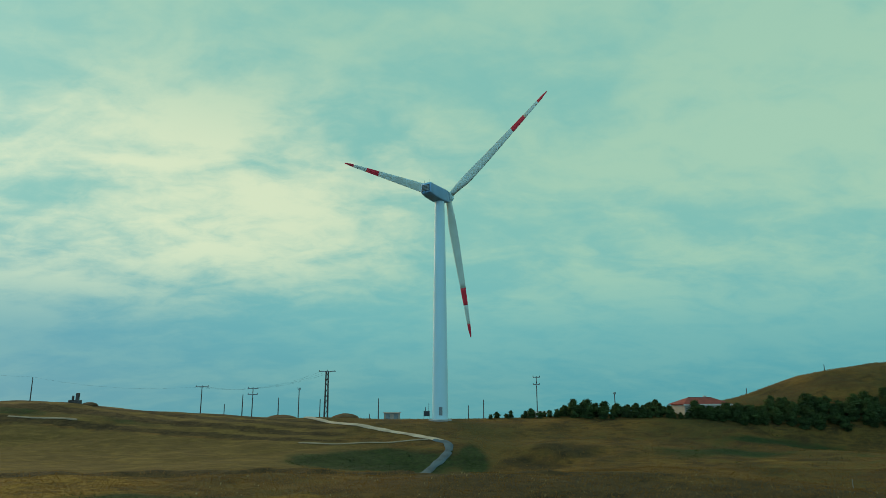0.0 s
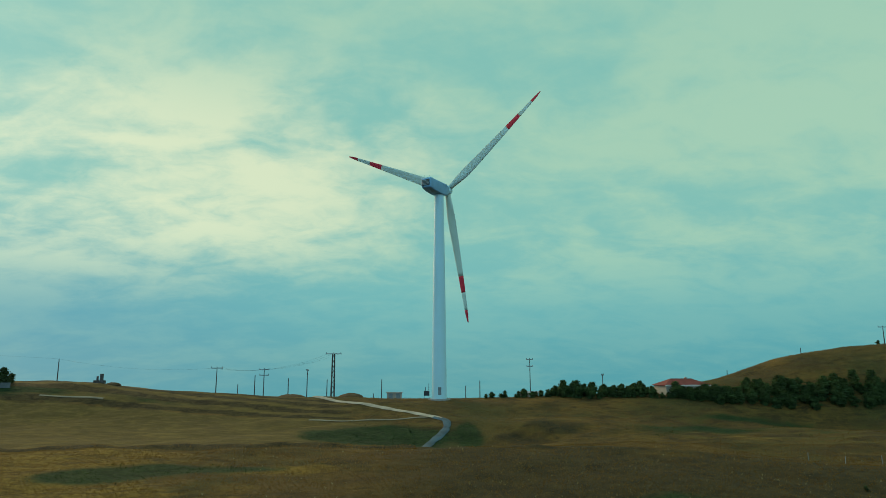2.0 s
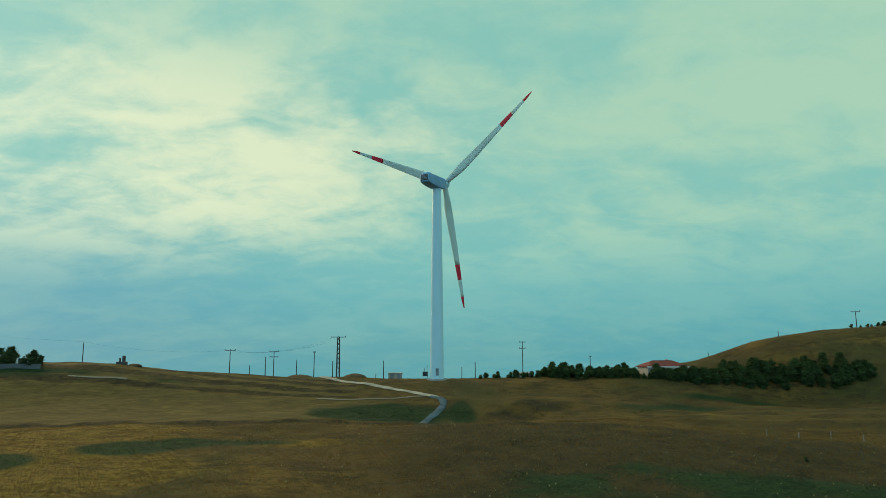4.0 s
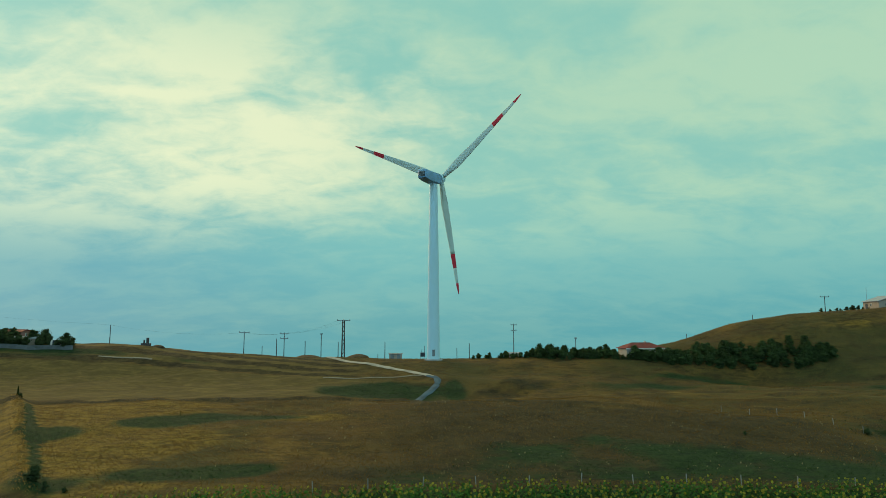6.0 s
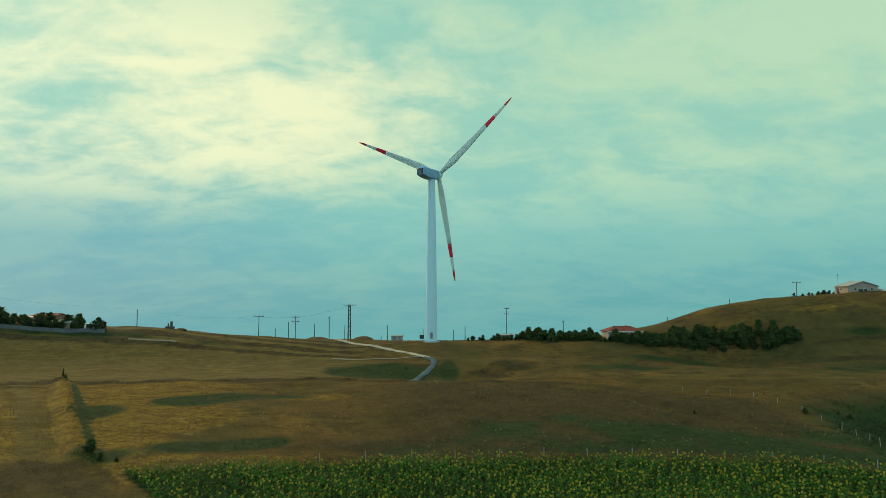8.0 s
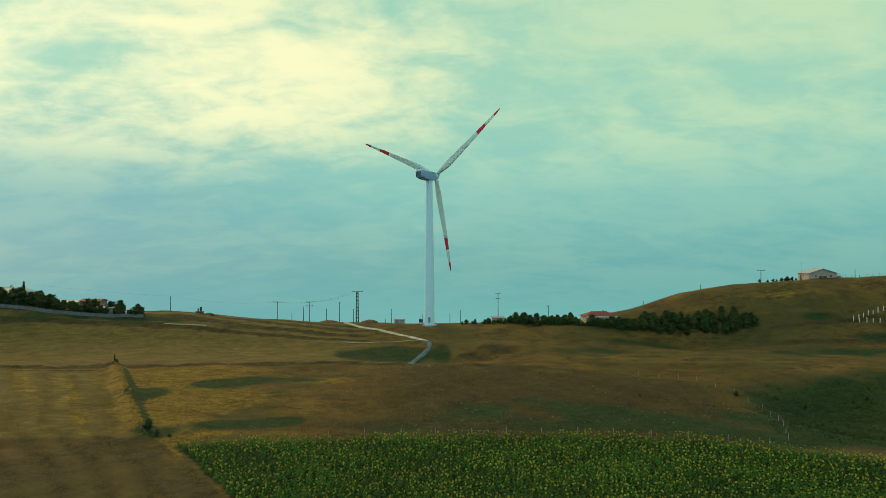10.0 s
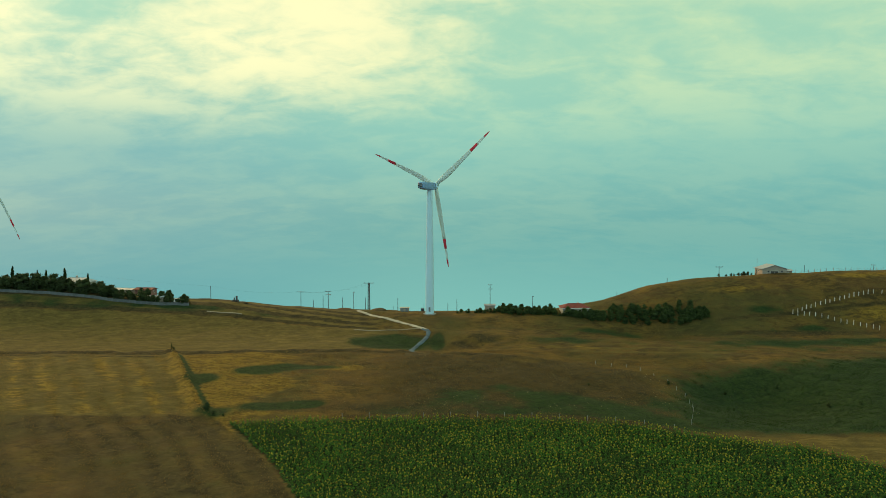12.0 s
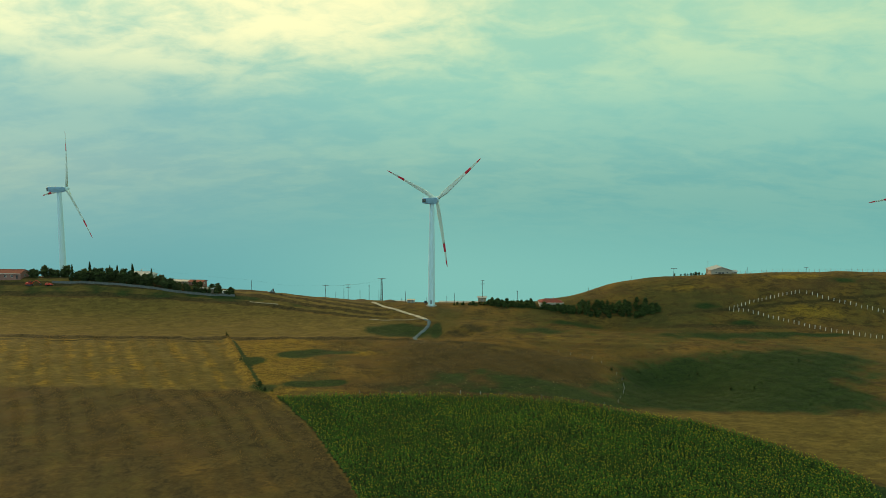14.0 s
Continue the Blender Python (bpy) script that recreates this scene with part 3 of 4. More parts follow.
wind_turbine(pose(0, 0, 0), 35, 35.5, "tall white wind turbine with red-banded blades on the rise")
wind_turbine(pose(-253.5, 44, 3.6), 36, 68, "distant white wind turbine seen side-on behind dark trees")
wind_turbine(pose(328, 58, 7.4), 30, 194, "distant white wind turbine beyond the bare hill")

# ---------------------------------------------------------------- trees and shrubs


def crown_mesh(name, seed, height, width, start, mat, shape, leaves=1700):
    """Many small leaf clumps over a few uneven boughs, with gaps between."""
    r = np.random.RandomState(seed)
    boughs = []
    for i in range(16):
        h = start + (height - start) * (0.06 + 0.88 * i / 15)
        span = width * (1 - h / height * 0.85 if shape == "cone" else math.sqrt(max(0.05, 1 - ((h - start) / (height - start) * 1.75 - 0.8) ** 2)))
        a = r.rand() * 6.28
        o = span * 0.55 * r.rand()
        boughs.append((o * math.cos(a), o * math.sin(a), h, span * (0.42 + 0.3 * r.rand()), (height - start) * (0.12 + 0.08 * r.rand())))
    verts, faces = [], []
    for _ in range(leaves):
        bx, by, bz, bw, bh = boughs[r.randint(len(boughs))]
        d = r.normal(size=3)
        d /= np.linalg.norm(d)
        p = np.array((bx, by, bz)) + d * np.array((bw, bw, bh)) * (0.5 + 0.65 * r.rand())
        u, v = r.normal(size=3), r.normal(size=3)
        u /= np.linalg.norm(u)
        v -= u * (u @ v)
        v /= np.linalg.norm(v)
        s = height * (0.022 + 0.032 * r.rand())
        k = len(verts)
        verts += [p - u * s, p + v * s * 0.6, p + u * s, p - v * s * 0.6]
        faces.append((k, k + 1, k + 2, k + 3))
    for bx, by, bz, bw, bh in boughs:              # dense inner foliage
        k = len(verts)
        for j in range(3):
            e = (-0.6, 0.0, 0.6)[j]
            for i in range(7):
                a = 6.283 * i / 7 + j
                q = math.sqrt(1 - e * e) * (0.55 + 0.25 * r.rand())
                verts.append(np.array((bx + bw * q * math.cos(a), by + bw * q * math.sin(a), bz + bh * e)))
        for j in range(2):
            for i in range(7):
                faces.append((k + j * 7 + i, k + j * 7 + (i + 1) % 7, k + j * 7 + 7 + (i + 1) % 7, k + j * 7 + 7 + i))
        faces.append(tuple(k + 14 + i for i in range(7)))
    return mesh_from(name, np.array(verts), faces, mat)


def tree(seed, height, width, start, mat, shape, label, group, category="tree"):
    r = random.Random(seed)
    t = thing(category, pose(0, 0, -200), label, category, group)
    bm = bmesh.new()
    pts = [Vector((0, 0, -0.5))]
    for i in range(1, 6):
        pts.append(Vector((r.uniform(-0.05, 0.05) * height, r.uniform(-0.05, 0.05) * height, height * 0.16 * i)))
    trunk = loft([[p + Vector((w * math.cos(a), w * math.sin(a), 0)) for a in [6.283 * i / 8 for i in range(8)]]
                  for p, w in zip(pts, [height * q for q in (0.028, 0.022, 0.018, 0.014, 0.010, 0.005)])])
    for i in range(5):
        a, z = r.uniform(0, 6.28), pts[2 + i % 3].z
        root = pts[2 + i % 3]
        limb = rod(root, (root.x + width * 0.6 * math.cos(a), root.y + width * 0.6 * math.sin(a), z + height * 0.16), height * 0.010, 5, height * 0.004)
        limb_mesh = bpy.data.meshes.new("limb")
        limb.to_mesh(limb_mesh)
        limb.free()
        trunk.from_mesh(limb_mesh)
        bpy.data.meshes.remove(limb_mesh)
    bm.free()
    part("trunk", trunk, BARK, t)
    crown = new("crown", crown_mesh("crown", seed, height, width, start, mat, shape))
    crown.parent = t
    return t


BELT, YARD, SLOPE = "pine belt below the hill", "trees round the farmyard", "shrubs on the slopes"
kinds = {
    "pine": [tree(11 + i, 6.0, 3.3, 0.0, NEEDLES, "dome", "dark green pine in the dense belt", BELT) for i in range(4)],
    "broad": [tree(31 + i, 6.0, 3.3, 0.2, LEAVES, "dome", "dark green broadleaf tree behind the yard wall", YARD) for i in range(3)],
    "cypress": [tree(51 + i, 7.0, 1.2, 0.4, NEEDLES, "cone", "slender dark cypress in the farmyard", YARD) for i in range(2)],
    "shrub": [tree(71 + i, 2.0, 1.2, 0.15, LEAVES, "dome", "low green shrub on dry grass", SLOPE, "shrub") for i in range(3)],
}
used = set()


def plant(kind, x, y, size, pick=None):
    """Put one of the trees of that kind at x, y, so many times its height."""
    options = kinds[kind]
    first = options[random.randrange(len(options)) if pick is None else pick]
    m = pose(x, y, zat(x, y) - 0.05, 0, 0, random.uniform(0, 360)) @ Matrix.Diagonal((size * random.uniform(0.9, 1.2), size * random.uniform(0.9, 1.2), size, 1))
    if first in used:
        return copy_thing(first, m)
    used.add(first)
    first.matrix_basis = m
    return first


random.seed(5)
# belt: a thin row near the turbine, wider towards the hill
for x, y, tall in [(36 + 1.9 * i + random.uniform(-0.6, 0.6), float(np.interp(36 + 1.9 * i, [36, 56, 77, 90], [-1, -6, -12, -14])) + random.uniform(-0.5, 2), random.uniform(0.55, 0.8)) for i in range(25)]:
    plant("pine", x, y, tall * (0.6 if 62 < x < 66.5 else 1))
for i in range(8):
    plant("pine", 66.5 + 1.8 * i, -8.2 - 0.3 * i + random.uniform(-0.5, 0.5), random.uniform(0.8, 0.95))
for i in range(178):
    s = random.random() ** 0.75
    x = 13 + 119 * s
    front = float(np.interp(x, [14, 36, 56, 77, 99, 119, 132], [0.5, -1, -6, -12, -15, -15, -13]))
    deep = float(np.interp(x, [14, 40, 60, 80, 120, 132], [2, 4, 8, 9, 9, 4]))
    y = front + deep * random.random()
    if 62 < x < 79 and y > -7.5:
        continue
    tall = float(np.interp(x, [14, 30, 50, 80, 105, 132], [0.4, 0.52, 0.70, 0.78, 0.88, 0.82])) * random.uniform(0.7, 1.15)
    if 61 < x < 67:
        tall *= 0.5
    elif 67 <= x < 79:
        tall *= 0.9
    plant("pine", x, y, tall)
for i in range(22):
    x = random.uniform(-236, -138)
    plant("broad", x + 6, random.uniform(9, 16), random.uniform(0.6, 0.95))
for i in range(34):
    x = random.uniform(-236, -128)
    y = float(np.interp(x, [-236, -195, -165, -126], [-5, -8, -10, -12])) + random.uniform(-1.5, 5)
    plant("broad", x + 7, y + 13.5, float(np.interp(x, [-236, -190, -165, -126], [1.15, 1.1, 0.85, 0.65])) * random.uniform(0.7, 1.2))
for x, y, size in ((-229, -4, 1.0), (-224, -6, 0.8), (-219, -4, 1.15), (-214, -6, 1.0), (-209, -5, 1.0), (-205, -4, 0.8), (-199, -6, 1.05), (-195, -5, 1.1), (-190, -7, 1.0),
                   (-186, -6, 0.95), (-182, -8, 0.9), (-178, -6, 0.8), (-173, -8, 0.75), (-169, -7, 0.7), (-165, -9, 0.65), (-160, -8, 0.6), (-156, -10, 0.6), (-151, -9, 0.6), (-146, -11, 0.55), (-141, -9, 0.5), (-129.5, -12.5, 0.95), (-152, -11, 0.75), (-148, -12, 0.7), (-143.5, -12, 0.75), (-138.5, -12.8, 0.7), (-157, -10, 0.8), (-162, -10.5, 0.8), (-140, -6, 0.75), (-152, -4, 0.7)):
    plant("broad", x + 7.5, y + 13, size * (1.5 if x < -165 else 1.2))
for x, y, size in ((-232, -2, 1.0), (-221, -1, 1.0), (-208, -1, 0.95), (-203, -2, 0.9), (-193, -2, 1.0), (-180, -4, 0.85)):
    plant("cypress", x + 5, y + 13, size * 1.2)
for i in range(9):
    plant("broad", -256 + 2.9 * i + random.uniform(-0.8, 0.8), random.uniform(11, 19), random.uniform(1.1, 1.45))
for x, y, size in ((149, 22, 0.8), (153, 23, 0.6), (159, 22, 1.0), (162, 23, 1.1), (155.5, 22.5, 0.9), (157, 23, 0.75), (160.5, 22, 0.85), (164, 22.5, 1.2), (166, 23, 1.0), (168, 22.5, 0.7), (-101.5, -61, 0.5), (-66, -119.5, 1.1), (-63, -122, 0.9), (-60, -122, 0.7), (90, -88, 1.2), (94, -95, 1.0), (60, -95, 0.7)):
    plant("shrub", x, y, size)
for i in range(18):
    c = ((112, -90), (128, -84), (142, -96), (165, -82))[i % 4]
    plant("shrub", random.gauss(c[0], 7), random.gauss(c[1], 4), random.uniform(0.3, 0.85))
for i in range(8):
    plant("shrub", random.uniform(-30, 4), random.uniform(-40, -26), random.uniform(0.15, 0.35))

tagged(plant("cypress", -102.6, -60.2, 0.36), "dark narrow bush at the end of the field bank", "shrub", SLOPE)

# ---------------------------------------------------------------- houses


def gable_house(m, w, d, h, rise, wall_mat, roof_mat, label, windows, hip=0.0, doors=(), band=None, group="", name="house"):
    """Walls w by d, ridge along x; windows and doors as (side, along, up, wide, high), side 0 front, 1 right."""
    t = thing(name, m, label, "house", group)
    bm = bmesh.new()
    base = [(-w / 2, -d / 2), (w / 2, -d / 2), (w / 2, d / 2), (-w / 2, d / 2)]
    lo, hi = [bm.verts.new((x, y, -1.2)) for x, y in base], [bm.verts.new((x, y, h)) for x, y in base]
    ra, rb = bm.verts.new((-w / 2 + hip, 0, h + rise * 0.97)), bm.verts.new((w / 2 - hip, 0, h + rise * 0.97))
    for i in range(4):
        bm.faces.new((lo[i], lo[(i + 1) % 4], hi[(i + 1) % 4], hi[i]))
    bm.faces.new((hi[0], hi[1], rb, ra)), bm.faces.new((hi[2], hi[3], ra, rb))
    bm.faces.new((hi[1], hi[2], rb)), bm.faces.new((hi[3], hi[0], ra))
    part("wall", bm, wall_mat, t)
    o, bm = 0.5, bmesh.new()
    drop = rise * o / (d / 2)
    eave = [bm.verts.new(p) for p in ((-w / 2 - o, -d / 2 - o, h - drop), (w / 2 + o, -d / 2 - o, h - drop), (w / 2 + o, d / 2 + o, h - drop), (-w / 2 - o, d / 2 + o, h - drop))]
    off = hip if hip else -o
    top = [bm.verts.new((-w / 2 + off, 0, h + rise + 0.05)), bm.verts.new((w / 2 - off, 0, h + rise + 0.05))]
    bm.faces.new((eave[0], eave[1], top[1], top[0])), bm.faces.new((eave[2], eave[3], top[0], top[1]))
    if hip:
        bm.faces.new((eave[1], eave[2], top[1])), bm.faces.new((eave[3], eave[0], top[0]))
    bmesh.ops.recalc_face_normals(bm, faces=bm.faces)
    bmesh.ops.solidify(bm, geom=bm.faces[:], thickness=-0.18)
    roof = part("roof", bm, roof_mat, t)
    part("ridge_cap", box(-w / 2 + off, w / 2 - off, -0.16, 0.16, h + rise + 0.1, h + rise + 0.3, 0.05), roof_mat, roof)
    if band:
        part("fascia", box(-w / 2 - o, w / 2 + o, -d / 2 - o - 0.06, -d / 2 - o, h - drop - 0.2, h - drop + 0.2, 0.02), band, t, "white painted eaves board")
    for side, along, up, wide, high in windows + doors:
        door = (side, along, up, wide, high) in doors
        turn = pose(along, -d / 2, up) if side == 0 else pose(w / 2, along, up, 0, 0, 90)
        f = part("door" if door else "window", box(-wide / 2, wide / 2, -0.06, 0.1, 0, high, 0.02), DARK if door else POST_PAINT, t)
        f.matrix_basis = turn
        if door:
            part("door_handle", box(wide * 0.3, wide * 0.36, -0.12, -0.06, high * 0.45, high * 0.55), STEEL, f)
        else:
            part("pane", box(-wide / 2 + 0.1, -0.04, -0.075, -0.03, 0.1, high - 0.1), GLASS, f)
            part("pane", box(0.04, wide / 2 - 0.1, -0.075, -0.03, 0.1, high - 0.1), GLASS, f)
            part("sill", box(-wide / 2 - 0.1, wide / 2 + 0.1, -0.16, 0.02, -0.1, 0, 0.01), CONCRETE, f)
    return t


def on(x, y, turn=0, sink=0.0):
    return pose(x, y, zat(x, y) - sink, 0, 0, turn)


red_house = gable_house(on(70.5, -2.0, 4), 13, 8, 2.1, 1.5, PLASTER, ROOF_RED, "low cream house with red hipped roof among pines",
            ((0, -1.5, 0.9, 1.3, 1.3), (0, 3.5, 0.9, 1.3, 1.3), (1, 0, 0.9, 1.3, 1.2)), hip=3.2, doors=((0, -4.2, 0.05, 1.0, 2.1),), band=POST_PAINT)
part("chimney", box(1.6, 2.3, 0.6, 1.3, 3.0, 4.3, 0.03), PLASTER, red_house)
cottage = gable_house(on(176.5, 24.5, 90), 9, 12.5, 2.9, 1.9, PLASTER_BEIGE, ROOF_GREY, "beige gabled shed on the bare hilltop",
            ((0, 0, 1.2, 1.2, 1.0),), doors=((0, -2.5, 0.0, 1.4, 2.1),), name="shed")
cottage.matrix_basis = on(176.5, 24.5, -90, 0.1)
for u, wide, low, high in ((-3.2, 1.0, 1.1, 1.0), (3.6, 1.0, 1.1, 1.0)):
    f = part("window", box(-wide / 2, wide / 2, -0.06, 0.1, 0, high, 0.02), PLASTER, cottage)
    f.matrix_basis = pose(4.5, u, low, 0, 0, 90)
    part("pane", box(-wide / 2 + 0.1, wide / 2 - 0.1, -0.08, -0.04, 0.1, high - 0.1), GLASS, f)
part("door", box(4.44, 4.6, -1.9, 1.7, 0.0, 1.75, 0.02), POLEWOOD, cottage, "dark wide shed doorway")
for u in (-2.1, 0.0, 1.9):
    part("door_post", box(4.6, 4.7, u - 0.1, u + 0.1, 0.0, 2.0, 0.02), PLASTER, cottage)
part("lintel", box(4.6, 4.72, -2.3, 2.1, 1.85, 2.05, 0.02), PLASTER, cottage)
gable_house(on(186.0, 27, 0), 3.4, 4, 1.9, 0.5, PLASTER_BEIGE, ROOF_GREY, "small beige lean-to beside the hilltop shed", ((0, 0, 0.8, 0.8, 0.7),), name="shed")
gable_house(on(-268, 13, 3), 17, 9, 3.4, 1.8, PLASTER_PINK, ROOF_RED, "pink farmhouse with red roof and white eaves",
            ((0, -5, 1.0, 1.4, 1.4), (0, -1, 1.0, 1.4, 1.4), (0, 3, 1.0, 1.4, 1.4), (1, 0, 1.0, 1.3, 1.4)), doors=((0, 6.2, 0.05, 1.1, 2.1),), band=POST_PAINT)
villa = gable_house(on(-185, 17, -4), 15, 9, 3.4, 1.8, PLASTER, ROOF_GREY, "white farmhouse with grey roof behind trees",
            ((0, -5, 1.2, 1.3, 1.3), (0, -1, 1.2, 1.3, 1.3), (0, 4, 1.2, 1.3, 1.3), (1, 0, 1.2, 1.3, 1.3)), hip=2.5)
part("chimney", box(-1.2, -0.5, 0.4, 1.1, 4.6, 6.4, 0.03), PLASTER, villa)
gable_house(on(-150, 19, -3), 9, 6, 2.9, 0.6, PLASTER_PINK, ROOF_RED, "small pink block house on the ridge",
            ((0, -2, 1.3, 1.2, 1.1), (0, 2, 1.3, 1.2, 1.1), (1, 0, 1.3, 1.0, 1.0)))
gable_house(on(-168, 25, -6), 22, 6, 1.8, 0.5, PLASTER_BEIGE, ROOF_GREY, "long low beige barn on the ridge", ((0, -8, 0.9, 1.2, 0.8), (0, 0, 0.9, 1.2, 0.8), (0, 8, 0.9, 1.2, 0.8)), name="barn")
gable_house(on(-138, 5, 2), 8, 3.5, 2.0, 0.4, PLASTER_BEIGE, ROOF_GREY, "beige shed behind the yard wall", ((0, -2, 1.0, 1.0, 0.8), (0, 2, 1.0, 1.0, 0.8)), name="shed")
gable_house(on(30.5, 24, 0), 5.0, 5, 4.0, 0.25, PLASTER_BEIGE, ROOF_GREY, "cream pump house beside the power pole", ((0, 0, 2.2, 1.1, 0.9),), name="pump_house")
for x, y, w, h, wall, roof, text in ((-24, 44, 16, 1.9, PLASTER_PINK, ROOF_GREY, "long low pink hall behind the ridge"), (16, 42, 26, 2.0, PLASTER, ROOF_GREY, "long low white hall behind the ridge"),
                                (46, 40, 20, 1.9, PLASTER_BEIGE, ROOF_GREY, "low beige barn with a grey roof behind the ridge")):
    gable_house(on(x, y, 3), w, 8, h, 0.5, wall, roof, text, tuple((0, -w / 2 + 3 + 5 * i, 0.8, 1.4, 0.8) for i in range(0, int(w // 5), 2)), name="barn")

# yard wall, panel by panel
yard_wall = thing("yard_wall", pose(0, 0, 0), "long pale concrete yard wall beside the harvested field", "wall")
ends = [(-236, 4), (-221, 4), (-195, 3), (-165, 1), (-140, -0.5), (-119, -1)]
span = np.r_[0, np.cumsum([math.dist(a, b) for a, b in zip(ends, ends[1:])])]
panel_mesh = None
for s in np.arange(0, span[-1] - 3, 3.0):
    p = [np.interp(q, span, [e[0] for e in ends]) for q in (s, s + 3)]
    q = [np.interp(v, span, [e[1] for e in ends]) for v in (s, s + 3)]
    za, zb = zat(p[0], q[0]), zat(p[1], q[1])
    if panel_mesh is None:
        panel = part("panel", box(0.02, 3.0, -0.1, 0.1, -0.9, 1.4, 0.03), WALL_GREY, yard_wall)
        panel_mesh = panel.data
    else:
        panel = new("panel", panel_mesh)
        panel.parent = yard_wall
    panel.matrix_basis = pose(p[0], q[0], (za + zb) / 2, 0, 0, math.degrees(math.atan2(q[1] - q[0], p[1] - p[0])))

# ---------------------------------------------------------------- vehicles in the yard


def wheel(parent, x, y, r, w):
    tyre = part("wheel", tube([(r * 0.6, -w / 2), (r * 0.93, -w / 2), (r, -w * 0.3), (r, w * 0.3), (r * 0.93, w / 2), (r * 0.6, w / 2)], 20, "y", (x, y, r)), DARK, parent, smooth=True)
    part("rim", tube([(r * 0.58, -w * 0.52), (r * 0.5, -w * 0.53), (r * 0.5, w * 0.53), (r * 0.58, w * 0.52)], 16, "y", (x, y, r)), STEEL, tyre)


def side_profile(points, width, mat, name, parent, label=""):
    bm = loft([[(x, -width / 2, z) for x, z in points], [(x, width / 2, z) for x, z in points]])
    bmesh.ops.bevel(bm, geom=bm.edges[:], offset=0.06, segments=2, affect="EDGES")
    return part(name, bm, mat, parent, label)


def car(m, label, mat, tall=1.45, length=4.2, name="car"):
    t = thing(name, m, label, "vehicle")
    L = length / 2
    side_profile([(-L, 0.35), (L, 0.35), (L, 0.75), (L * 0.5, 0.9), (L * 0.15, tall), (-L * 0.85, tall), (-L, 0.9)], 1.7, mat, "body", t)
    part("windscreen", box(-0.7, 0.7, -0.02, 0.02, 0, 0.5), GLASS, t).matrix_basis = pose(L * 0.36, 0, 0.93, -38, 0, 90)
    for y in (-0.87, 0.87):
        part("side_window", box(-L * 0.7, L * 0.1, y - 0.02, y + 0.02, 0.95, tall - 0.12, 0.02), GLASS, t)
        part("headlight", box(L - 0.03, L + 0.04, y * 0.75 - 0.15, y * 0.75 + 0.15, 0.6, 0.73, 0.02), POST_PAINT, t)
        wheel(t, L * 0.62, y * 0.95, 0.32, 0.2)
        wheel(t, -L * 0.62, y * 0.95, 0.32, 0.2)


RED_PAINT = material("red_machine_paint", (0.5, 0.045, 0.03), 0.45, 0.15, 0.8, 8.0)
car(pose(-236, 1.2, zat(-236, 1.2) + 0.05, 0, 0, 8), "red car parked on the verge by the yard wall", RED_PAINT)
car(pose(-125.5, 2.5, zat(-125.5, 2.5) + 0.05, 0, 0, 12), "white delivery van parked beside a round bush", POST_PAINT, 2.2, 5.0, "van")


def excavator(m):
    t = thing("excavator", m, "red tracked excavator with lowered boom beside the farmhouse", "excavator")
    for y in (-1.0, 1.0):
        track = side_profile([(-1.7, 0.1), (1.7, 0.1), (1.95, 0.45), (1.7, 0.8), (-1.7, 0.8), (-1.95, 0.45)], 0.5, DARK, "track", t)
        track.location.y = y
    side_profile([(-2.0, 0.95), (1.2, 0.95), (1.2, 1.7), (-0.4, 1.8), (-0.6, 2.1), (-2.0, 2.0)], 2.2, RED_PAINT, "body", t)
    cab = part("cab", box(-0.2, 1.25, -1.1, -0.1, 1.7, 3.0, 0.08), RED_PAINT, t)
    part("window", box(-0.05, 1.1, -1.13, -1.08, 2.1, 2.85, 0.02), GLASS, cab)
    part("window", box(1.22, 1.28, -1.0, -0.2, 2.0, 2.85, 0.02), GLASS, cab)
    part("boom", rod((1.0, 0.3, 1.6), (4.0, 0.3, 3.4), 0.24, 6, 0.18), RED_PAINT, t)
    part("arm", rod((4.0, 0.3, 3.4), (6.4, 0.3, 1.5), 0.17, 6, 0.13), RED_PAINT, t)
    side_profile([(6.2, 0.3), (6.9, 0.35), (6.9, 1.2), (6.3, 1.5), (6.0, 0.9)], 0.9, DARK, "bucket", t).location.y = 0.3


excavator(pose(-248, 0.8, zat(-248, 0.8) + 0.1, 0, 0, 4))

# ---------------------------------------------------------------- poles, cables, fences


def power_pole(x, y, tall, arm, label, lattice=False, second=0.0, mat=POLEWOOD):
    t = thing("power_pole", on(x, y), label, "power pole", "power poles along the ridge")
    if lattice:
        w0, w1 = 0.5, 0.3
        for sx in (-1, 1):
            part("leg", rod((sx * w0, 0, -0.6), (sx * w1, 0, tall), 0.26, 8, 0.2), mat, t)
        n = 9
        for i in range(n):
            z0, z1 = tall * i / n, tall * (i + 1) / n
            a, b = w0 + (w1 - w0) * i / n, w0 + (w1 - w0) * (i + 1) / n
            part("brace", rod((-a if i % 2 else a, 0, z0), (b if i % 2 else -b, 0, z1), 0.1, 6), mat, t)
    else:
        part("pole", rod((0, 0, -0.6), (0, 0, tall), 0.17 if tall > 5 else 0.13, 10, 0.11), mat, t)
    for z, half in ((tall, arm), (tall - second, arm * 0.95)) if second else ((tall, arm),):
        if half:
            part("crossarm", box(-half, half, -0.12, 0.12, z - 0.16, z + 0.1, 0.02), STEEL, t)
            for u in (-0.92, 0, 0.92):
                part("insulator", tube([(0.05, z + 0.1), (0.1, z + 0.18), (0.06, z + 0.26), (0.1, z + 0.34), (0.04, z + 0.42)], 8, at=(u * half, 0, 0)), DARK, t)
    return (x, y, zat(x, y) + tall)


